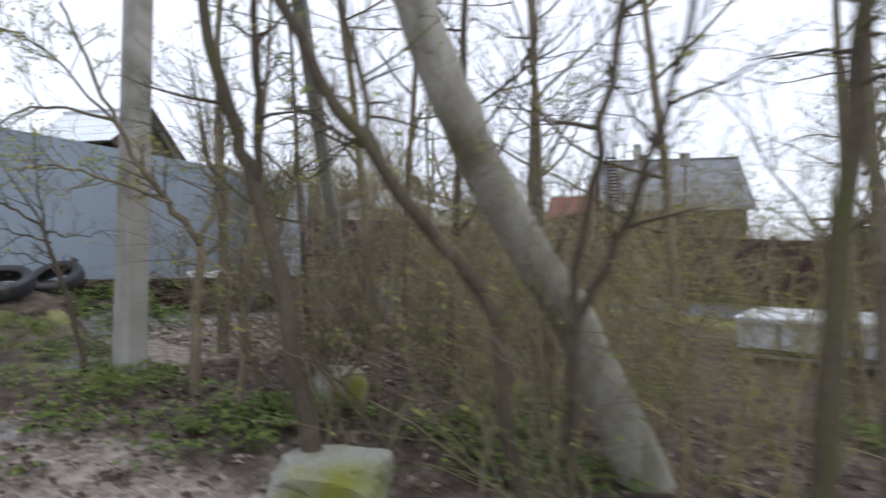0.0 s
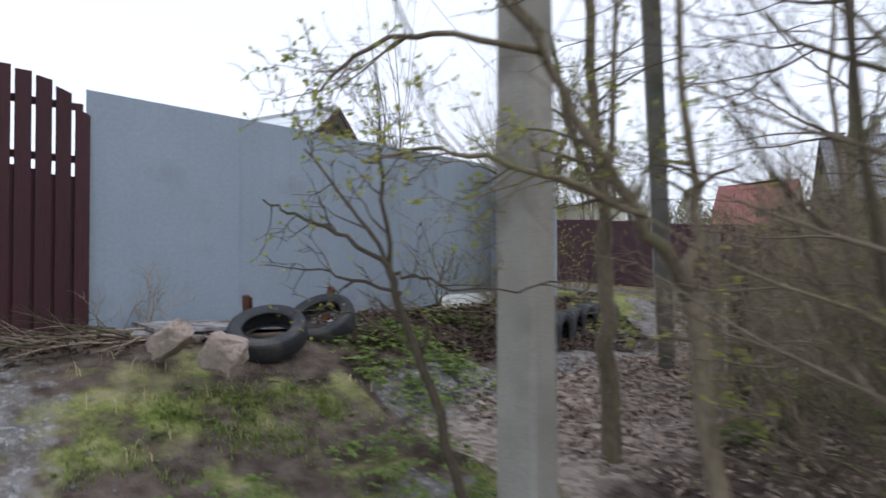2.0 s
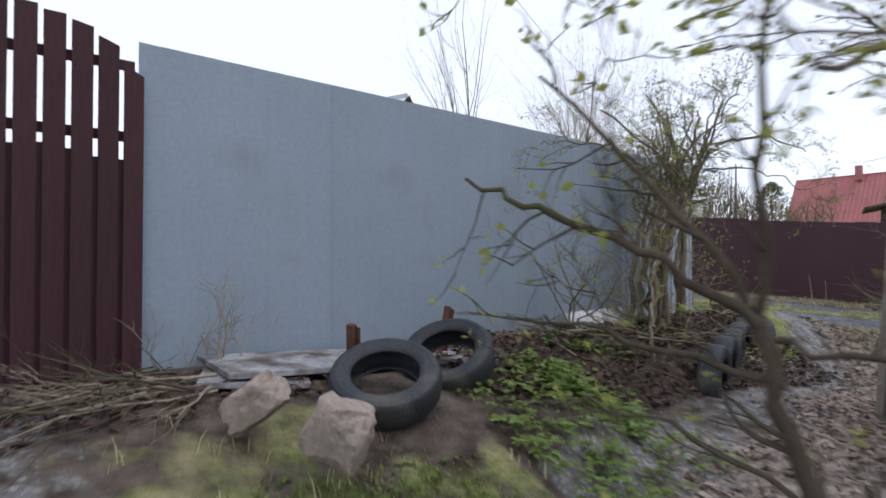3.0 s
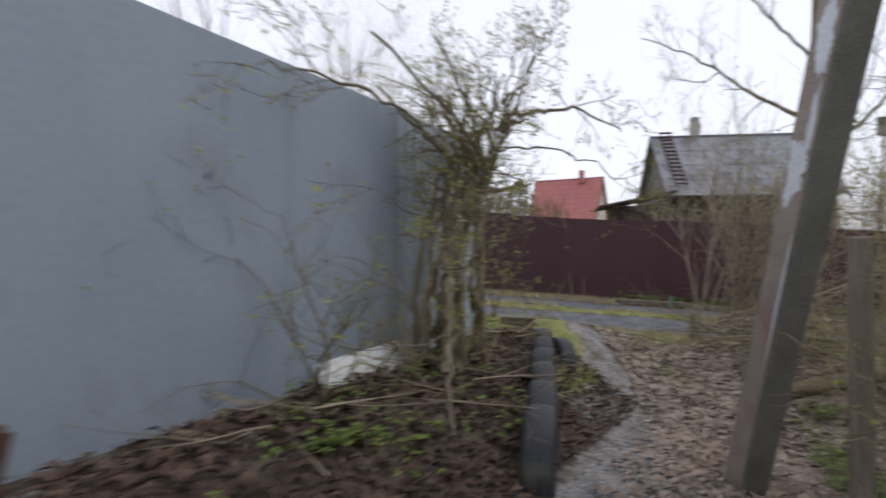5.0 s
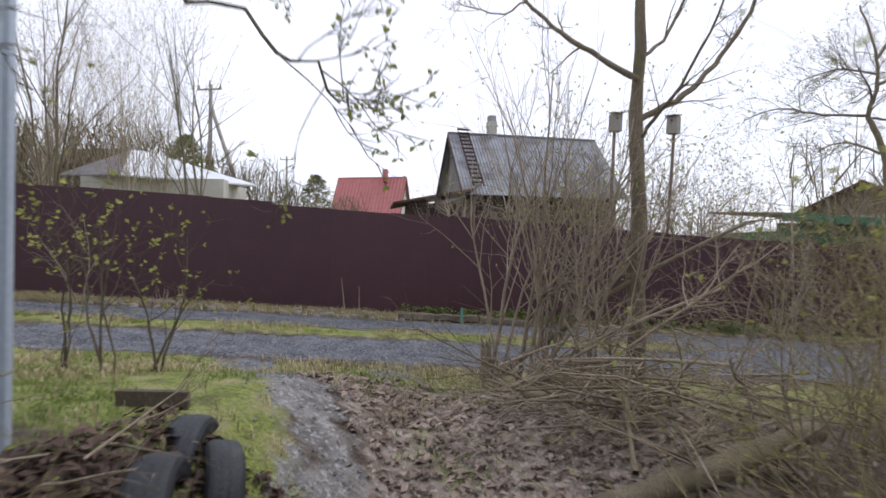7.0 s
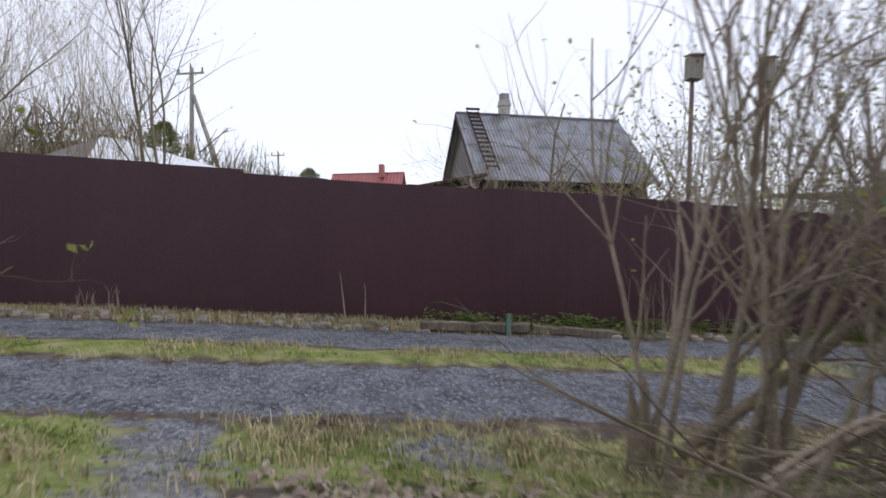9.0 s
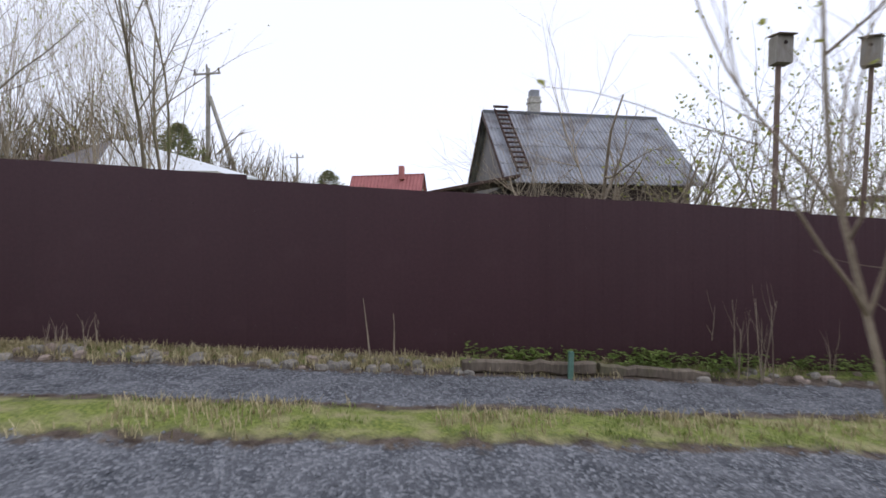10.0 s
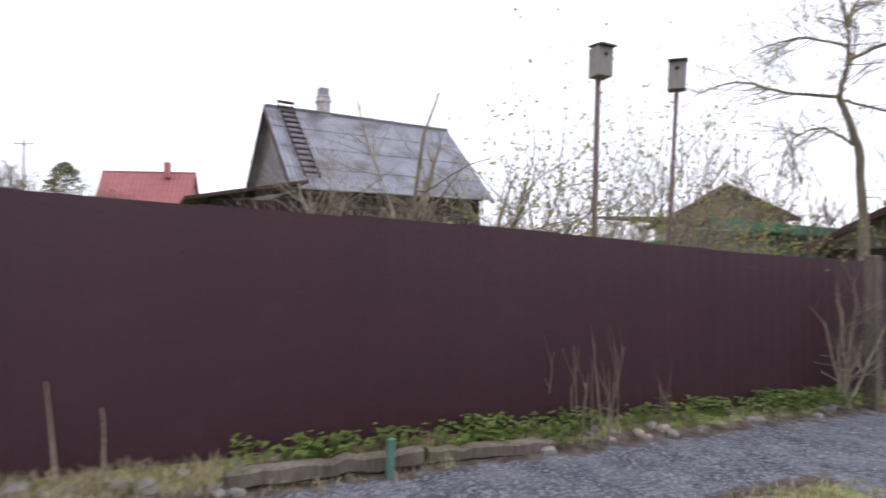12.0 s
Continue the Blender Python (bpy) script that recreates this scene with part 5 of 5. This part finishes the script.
conifer("dark green conifer behind the white-roofed house", -17.4, 34.0, 6.6, 2.6, 1)
conifer("small rounded conifer bush near the red roof", -16.0, 50.0, 6.5, 3.0, 2)
conifer("dark conifer past the sheds", 21, 27, 5.2, 2.0, 3)

# gardens behind the maroon fence
shrub("bare_tree", "small pale leafless fruit tree behind the fence", (1.6, 19.5), 4.9, 2, 601, TWIG, (9, 5), 0.05, 12, None, spread=0.1, category="tree", angle=(25, 60))
shrub("leaning_shrub", "leaning shrub stems with first green leaves behind the fence", (2.6, 19.3), 4.0, 8, 602, BARK, (8, 5), 0.05, 14, LEAF_NEW, 0.075, 0.8, 0.0, (0.5, 0.1), 0.15)
for k, (x, y, h) in enumerate(((0.6, 18.2, 2.6), (1.4, 18.6, 2.7), (2.3, 18.3, 2.6), (4.4, 19.2, 3.4), (5.2, 19.8, 3.8), (6.0, 19.2, 3.3), (6.8, 20.2, 3.6), (7.6, 19.6, 2.8), (3.5, 20.4, 3.2), (8.6, 20.6, 2.6))):
    shrub("garden_shrub", "twiggy garden shrub with pale green new leaves" if k > 2 else "low dense leafless garden shrub", (x, y), h, 11, 610 + k, TWIG, (8, 5), 0.024, 24, LEAF_NEW if k > 2 else None, 0.055, 0.5, 0.03, spread=0.4, group="garden shrubs behind the fence")
ox, oy = 11.0, 20.35
shaped_tree("fruit_tree", "old bare fruit tree with a crooked spreading crown", [([(ox + u * 0.981, oy - u * 0.19 + q, z) for u, z, q in line], r, r2) for r, r2, line in (
    (0.11, 0.02, ((0.1, -1.2, 0), (0.1, 1.0, 0), (0.0, 3.1, 0), (-0.2, 3.9, 0), (-0.38, 4.4, 0), (-0.2, 5.0, 0), (-0.25, 6.0, 0), (-0.6, 7.2, 0))),
    (0.04, 0.008, ((-0.38, 4.35, 0), (-1.3, 4.5, 0.2), (-2.3, 4.75, 0.3), (-3.1, 4.5, 0.3))),
    (0.032, 0.007, ((-0.1, 3.4, 0), (-1.0, 3.65, -0.3), (-1.6, 3.45, -0.4), (-2.0, 2.9, -0.5))),
    (0.036, 0.008, ((-0.3, 4.3, 0), (0.6, 4.2, 0.3), (1.6, 4.1, 0.4), (2.4, 4.3, 0.4))),
    (0.036, 0.008, ((-0.2, 5.1, 0), (0.5, 5.4, -0.2), (1.4, 5.5, -0.3), (2.2, 5.9, -0.3))),
    (0.032, 0.007, ((-0.2, 5.4, 0), (-0.9, 5.7, 0.4), (-1.7, 5.5, 0.7))),
    (0.032, 0.007, ((-0.3, 4.8, 0), (-0.8, 5.0, -0.8), (-1.4, 5.3, -1.5))),
    (0.04, 0.010, ((-0.2, 5.8, 0), (0.3, 6.4, 0.4), (0.9, 6.8, 0.6))))], 640, BARK, 24, (6, 4), 1.1, LEAF_NEW, 0.04, 0.35, (30, 75), 0.02, "tree", 0.2)
for k, (x, y, h) in enumerate(((-13.5, 24.5, 10), (-15.3, 26, 10.5), (-17.2, 24.5, 9.5), (-14.4, 27.5, 8.5), (-20, 27, 10))):
    shrub("bare_tree", "tall thin bare birch stems beyond the fence", (x, y), h, 7, 650 + k, TWIG, (12, 6), 0.024, 11, LEAF_NEW, 0.06, 0.6, 0.05, spread=0.5, wob=0.06, angle=(15, 40), category="tree", group="bare birches beyond the fence")
for k, (x, y, h) in enumerate(((-11.5, 12.6, 9.5), (-9.5, 16.5, 8), (-7, 19, 6.5))):
    shrub("bare_tree", "tall bare tree behind the grey fence", (x, y), h, 3, 660 + k, BARK, (9, 5), 0.05, 10, LEAF_NEW, 0.05, 0.4, 0.05, spread=0.3, wob=0.06, angle=(15, 45), category="tree")


def far_woods(label, places, seed, mat, twigs=260):
    """Leafless distant woodland as many thin upward sprays."""
    rng = random.Random(seed)
    verts, faces = [], []
    for x, y, w, h in places:
        for _ in range(twigs):
            a, r = rng.uniform(0, 2 * math.pi), w * math.sqrt(rng.random())
            z0 = rng.uniform(0, 0.75) ** 1.2 * h
            p = Vector((x + r * math.cos(a), y + r * math.sin(a), ground(x, y) + z0))
            d = Vector((rng.gauss(0, 0.35), rng.gauss(0, 0.35), 1)).normalized()
            ln = h * rng.uniform(0.1, 0.3)
            s = d.orthogonal().normalized()
            s.rotate(Matrix.Rotation(rng.uniform(0, 6.28), 3, d))
            wd = rng.uniform(0.012, 0.05)
            b = len(verts)
            verts += [p - s * wd, p + s * wd, p + d * ln + s * wd * 0.3, p + d * ln - s * wd * 0.3]
            faces.append((b, b + 1, b + 2, b + 3))
            for _ in range(3):
                q = p + d * ln * rng.uniform(0.2, 0.9)
                e = turned(d, rng, 25, 70) * ln * 0.5
                b = len(verts)
                verts += [q - s * wd * 0.5, q + s * wd * 0.5, q + e]
                faces.append((b, b + 1, b + 2))
    return tagged(raw("woodland", verts, faces, mat), label, "woodland", kind="stuff")


rng = random.Random(9)
far_woods("leafless brown trees beyond the white roof", [(-21.5 - 2.0 * k, 26 + 1.3 * (k % 3), 2.0, 6.5 + (k * 3) % 4 * 0.5) for k in range(8)], 20, FAR_WOOD, 420)
far_woods("distant leafless brown woodland", [(rng.uniform(-40, -21), rng.uniform(33, 52), 3.5, rng.uniform(7, 10)) for _ in range(16)], 21, FAR_WOOD)
far_woods("distant leafless woodland beyond the roofs", [(-60 + 6 * k + rng.uniform(-2, 2), rng.uniform(90, 115), 5, rng.uniform(6, 9)) for k in range(24)], 22, FAR_WOOD, 150)
far_woods("bare brown woodland east of the thicket", [(rng.uniform(12, 30), rng.uniform(8, 30), 3, rng.uniform(4, 8)) for _ in range(20)], 23, FAR_WOOD, 220)
far_woods("tall bare brush along the near side of the road", [(10.5, 11.6, 1.6, 3.6), (12.5, 12.2, 1.8, 4.0), (14.6, 12.8, 1.8, 4.2), (16.5, 13.2, 2.0, 4.5)], 26, FAR_WOOD, 520)
far_woods("bare brush behind the power pole", [(-16.6, 36.5, 2.0, 7.5), (-14.6, 37, 2.0, 6.5), (-13.0, 38, 2, 5.6), (-10.5, 40, 2, 4.6)], 24, FAR_WOOD, 420)
# added behind the camera, never in view; these only screen the low sky
far_woods("unseen bare trees added behind the start of the path", [(rng.uniform(-6, 30), rng.uniform(-30, -14), 3, rng.uniform(5, 9)) for _ in range(16)], 25, FAR_WOOD, 160)


# ---- unidentified white thing beyond the thicket, modelled as a trailer ----
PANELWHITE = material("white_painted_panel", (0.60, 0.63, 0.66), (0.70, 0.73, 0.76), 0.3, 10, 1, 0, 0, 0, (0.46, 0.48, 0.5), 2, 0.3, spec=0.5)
CHROME = material("wheel_rim_metal", (0.35, 0.36, 0.37), (0.5, 0.5, 0.52), 0.3, 20, 3, 0, 0.8)
REDLAMP = material("red_lamp_glass", (0.35, 0.02, 0.02), (0.45, 0.03, 0.03), 0.2, 10, 2, 0)


# Trailer shape, wheels, rails and tail lights are assumed for an unidentified white thing.
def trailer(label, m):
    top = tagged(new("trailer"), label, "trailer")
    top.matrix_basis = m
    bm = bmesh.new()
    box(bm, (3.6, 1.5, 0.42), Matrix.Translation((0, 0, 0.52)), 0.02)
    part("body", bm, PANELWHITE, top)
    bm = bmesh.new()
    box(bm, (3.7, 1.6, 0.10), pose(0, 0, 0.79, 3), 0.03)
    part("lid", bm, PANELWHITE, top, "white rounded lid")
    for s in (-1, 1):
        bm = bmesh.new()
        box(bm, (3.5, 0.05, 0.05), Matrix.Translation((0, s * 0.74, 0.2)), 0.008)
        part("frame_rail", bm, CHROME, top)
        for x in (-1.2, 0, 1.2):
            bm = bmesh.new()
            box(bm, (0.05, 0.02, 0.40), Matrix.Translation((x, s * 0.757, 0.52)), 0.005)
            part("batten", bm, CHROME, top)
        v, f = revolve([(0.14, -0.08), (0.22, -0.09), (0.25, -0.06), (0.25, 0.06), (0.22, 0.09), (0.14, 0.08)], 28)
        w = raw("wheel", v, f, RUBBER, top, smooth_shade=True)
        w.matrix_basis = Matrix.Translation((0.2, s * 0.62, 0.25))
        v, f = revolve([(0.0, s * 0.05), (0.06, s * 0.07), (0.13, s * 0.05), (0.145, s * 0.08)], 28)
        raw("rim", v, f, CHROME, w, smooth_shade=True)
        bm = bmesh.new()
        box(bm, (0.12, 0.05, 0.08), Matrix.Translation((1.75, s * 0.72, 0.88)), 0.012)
        part("tail_light", bm, REDLAMP, top, "assumed red tail light")
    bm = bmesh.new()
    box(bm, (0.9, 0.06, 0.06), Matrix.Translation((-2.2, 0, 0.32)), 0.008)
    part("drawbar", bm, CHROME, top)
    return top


trailer("unidentified low white flat-topped thing beyond the thicket, modelled as a trailer", pose(9.75, 9.1, ground(9.75, 9.1) - 0.02, 0, 0, -8))

# ---- ground cover ----
GRASS = material("grass_blades", (0.12, 0.17, 0.04), (0.27, 0.32, 0.095), 0.6, 12, 1.5, 0, 0, 0.35)
STRAW = material("dry_grass_blades", (0.30, 0.25, 0.13), (0.52, 0.45, 0.27), 0.8, 12, 1.5, 0, 0, 0.35)
DEADLEAF = material("dead_leaves", (0.16, 0.112, 0.085), (0.40, 0.325, 0.27), 0.85, 12, 2, 0, 0, 0.45)
CHIP = material("crushed_stone", (0.11, 0.115, 0.13), (0.25, 0.26, 0.285), 0.9, 25, 3, 0, 0, 0.45)

let_light_through(GRASS, 0.3)


def blades(label, name, spots, mat, seed, lo, hi, width=0.006):
    rng = random.Random(seed)
    verts, faces = [], []
    for x, y, n in spots:
        for _ in range(n):
            px, py = x + rng.gauss(0, 0.035), y + rng.gauss(0, 0.035)
            p = Vector((px, py, ground(px, py) - 0.01))
            a = rng.uniform(0, 6.28)
            h = rng.uniform(lo, hi)
            out = Vector((math.cos(a), math.sin(a), 0))
            s = Vector((-math.sin(a), math.cos(a), 0)) * width * rng.uniform(0.6, 1.3)
            mid = p + Vector((0, 0, h * 0.6)) + out * h * 0.18
            tip = p + Vector((0, 0, h * rng.uniform(0.7, 1.0))) + out * h * rng.uniform(0.3, 0.7)
            b = len(verts)
            verts += [p - s, p + s, mid + s * 0.7, mid - s * 0.7, tip]
            faces += [(b, b + 1, b + 2, b + 3), (b + 3, b + 2, b + 4)]
    return tagged(raw(name, verts, faces, mat), label, "grass", kind="stuff")


def spots(rng, n, x0, x1, y0, y1, want):
    """Random places kept by how much want(x, y) asks for."""
    out = []
    while n > 0:
        x, y = rng.uniform(x0, x1), rng.uniform(y0, y1)
        n -= 1
        if rng.random() < want(x, y):
            out.append((x, y))
    return out


def patchy(x, y, s=1.1, k=0.0):
    return smooth(-0.25, 0.35, noise.noise((x * s, y * s, k)))


rng = random.Random(31)


def want_grass(x, y):
    st, gr, lf = cover(x, y)
    return max(0.0, gr * 1.25 - st - 0.12) * patchy(x, y)


def want_straw(x, y):
    st, gr, lf = cover(x, y)
    e = y - 0.285 * x
    return max(0.0, gr - 0.6 * st) * patchy(x, y, 0.8, 9) * (0.95 if e > 8.4 else 0.25)


green = spots(rng, 26000, 0.4, 6.5, -2.6, 2.4, lambda x, y: min(1, 1.6 * want_grass(x, y)) * (0.1 + 0.9 * patchy(x, y, 2.6, 5))) + spots(rng, 22000, -6, 3.0, 4.8, 11.4, want_grass) + spots(rng, 15000, -7, 6, 10.5, 17, want_grass)
blades("short green spring grass with bare gaps", "grass", [(x, y, 8) for x, y in green], GRASS, 1, 0.02, 0.07, 0.005)
dry = spots(rng, 2600, 0.6, 6.5, -2.6, 2.4, want_straw) + spots(rng, 12000, -6, 2.6, 7.0, 11.4, want_straw) + spots(rng, 20000, -7, 7, 10.5, 17, want_straw) + [(x, e + 0.285 * x) for x, e in ((rng.uniform(-7, 1.5), rng.gauss(15.2, 0.14)) for _ in range(1800))]
blades("matted dry yellow grass along the road", "dry_grass", [(x, y, 5) for x, y in dry], STRAW, 2, 0.04, 0.13, 0.005)


def scatter_leaves(label, places, seed, mat, lo, hi, lift=0.02):
    rng = random.Random(seed)
    verts, faces = [], []
    for x, y in places:
        p = Vector((x, y, ground(x, y) + rng.uniform(0.003, lift)))
        a = rng.uniform(0, 6.28)
        s = rng.uniform(lo, hi)
        u = Vector((math.cos(a), math.sin(a), rng.uniform(-0.5, 0.5))).normalized()
        w = Vector((-math.sin(a), math.cos(a), rng.uniform(-0.5, 0.5))).normalized()
        c = Vector((0, 0, rng.uniform(0.1, 0.5) * s))
        b = len(verts)
        verts += [p - u * s, p - w * s * 0.55 + c, p + u * s, p + w * s * 0.55 + c, p + c * 0.2]
        faces += [(b, b + 1, b + 4), (b + 1, b + 2, b + 4), (b + 2, b + 3, b + 4), (b + 3, b, b + 4)]
    return tagged(raw("leaf_litter", verts, faces, mat), label, "dead leaves", kind="stuff")


litter = spots(rng, 22000, -0.2, 5.2, 2.0, 10.2, lambda x, y: cover(x, y)[2] * 0.9) + spots(rng, 3000, 4.0, 10.5, -2.6, 4.0, lambda x, y: 0.28 + 0.4 * patchy(x, y, 1.5, 3))
scatter_leaves("thick litter of curled brown dead leaves", litter, 3, DEADLEAF, 0.022, 0.05, 0.035)

DARKLEAF = material("dark_brown_leaves", (0.055, 0.032, 0.024), (0.16, 0.105, 0.08), 0.8, 12, 2, 0, 0, 0.5)
scatter_leaves("dark brown leaves and debris at the fence foot", spots(rng, 8000, 0.1, 1.5, 1.7, 7.4, lambda x, y: 0.7) + spots(rng, 9000, 4.0, 10.5, -2.6, 4.0, lambda x, y: 0.2 + 0.4 * patchy(x, y, 1.5, 3)) + spots(rng, 900, 0.1, 1.1, -1.2, 0.9, lambda x, y: 0.7), 13, DARKLEAF, 0.02, 0.05, 0.05)


def chips(label, places, seed, lo, hi):
    rng = random.Random(seed)
    verts, faces = [], []
    for x, y in places:
        s = rng.uniform(lo, hi)
        p = Vector((x, y, ground(x, y) + s * 0.2))
        q = [Vector((rng.uniform(0.6, 1.2), 0, 0)), Vector((0, rng.uniform(0.6, 1.2), 0)), Vector((0, 0, rng.uniform(0.4, 0.9)))]
        t = Matrix.Rotation(rng.uniform(0, 6.28), 3, "Z")
        b = len(verts)
        verts += [p + t @ (k * s * g) for k in q for g in (1, -1)]
        faces += [(b, b + 2, b + 4), (b + 2, b + 1, b + 4), (b + 1, b + 3, b + 4), (b + 3, b, b + 4)]
    return tagged(raw("gravel", verts, faces, CHIP), label, "gravel", kind="stuff")


chips("grey crushed stone lying in the road ruts", spots(rng, 42000, -6, 7.5, 9.5, 17, lambda x, y: max(0, cover(x, y)[0] - 0.25)) + spots(rng, 16000, -0.6, 3, 2, 11, lambda x, y: max(0, cover(x, y)[0] - 0.2) * 0.8) + spots(rng, 9000, 1.5, 9, -2.6, 1, lambda x, y: max(0, cover(x, y)[0] - 0.2) * 0.6), 4, 0.006, 0.022)


def herb_patch(label, places, seed, size=0.05, height=0.16):
    """Low leafy plants: leaflets in threes on short stalks."""
    rng = random.Random(seed)
    verts, faces = [], []
    for x, y in places:
        g = ground(x, y)
        h = height * rng.uniform(0.4, 1.15)
        for _ in range(3):
            a = rng.uniform(0, 6.28)
            tip = Vector((x + 0.05 * math.cos(a), y + 0.05 * math.sin(a), g + h * rng.uniform(0.6, 1.0)))
            s0 = Vector((-math.sin(a), math.cos(a), 0)) * 0.002
            b = len(verts)
            verts += [Vector((x, y, g)) - s0, Vector((x, y, g)) + s0, tip]
            faces.append((b, b + 1, b + 2))
            for k in (-0.9, 0, 0.9):
                u = Vector((math.cos(a + k), math.sin(a + k), rng.uniform(-0.3, 0.25))).normalized()
                w = Vector((-u.y, u.x, rng.uniform(-0.2, 0.2)))
                s = size * rng.uniform(0.6, 1.25)
                up = Vector((0, 0, s * 0.15))
                b = len(verts)
                verts += [tip, tip + u * s * 0.45 + w * s * 0.38 + up, tip + u * s, tip + u * s * 0.45 - w * s * 0.38 + up]
                faces += [(b, b + 1, b + 2), (b, b + 2, b + 3)]
    return tagged(raw("herbs", verts, faces, LEAF_GREEN), label, "plants", kind="stuff")


def near_to(points, s):
    return lambda x, y: max(math.exp(-(((x - a) ** 2 + (y - b) ** 2) / (s * k) ** 2)) for a, b, k in points) * (0.3 + 0.7 * patchy(x, y, 2.0, 6))


herb_patch("bright green ground elder beside the tyres", spots(rng, 2300, 0.4, 2.6, 1.5, 4.2, near_to([(1.8, 2.0, 1), (1.5, 2.5, 0.9), (2.1, 1.6, 0.7)], 0.5)), 5, 0.05, 0.10)
herb_patch("bright green leafy strip at the foot of the maroon fence", [(x, y) for x, y in spots(rng, 15000, -0.3, 9, 14.6, 18.2, lambda x, y: math.exp(-((y - 0.285 * x - 15.27) / 0.15) ** 2) * (0.25 + 0.75 * patchy(x, y, 1.2, 2)))], 6, 0.055, 0.2)
herb_patch("low broad-leaved weeds among the grass", spots(rng, 5000, 0.9, 5.0, -2.4, 1.8, lambda x, y: 0.6 * want_grass(x, y)), 8, 0.035, 0.05)
herb_patch("green herbs on the thicket floor", spots(rng, 11000, 3.9, 10.5, 0.0, 6.0, lambda x, y: 0.6 * smooth(0.12, 0.5, noise.noise((x * 0.8, y * 0.8, 12)))) + spots(rng, 1500, 2.6, 5.5, -0.6, 1.4, lambda x, y: 0.35 * patchy(x, y, 1.6, 8)) + spots(rng, 2600, 3.0, 5.0, 3.6, 8.0, lambda x, y: 0.6 * smooth(0.0, 0.4, noise.noise((x * 0.9, y * 0.9, 4)))) + spots(rng, 260, 0.3, 1.2, 3.2, 5.4, lambda x, y: 0.5 * patchy(x, y, 2, 3)), 7, 0.05, 0.14)
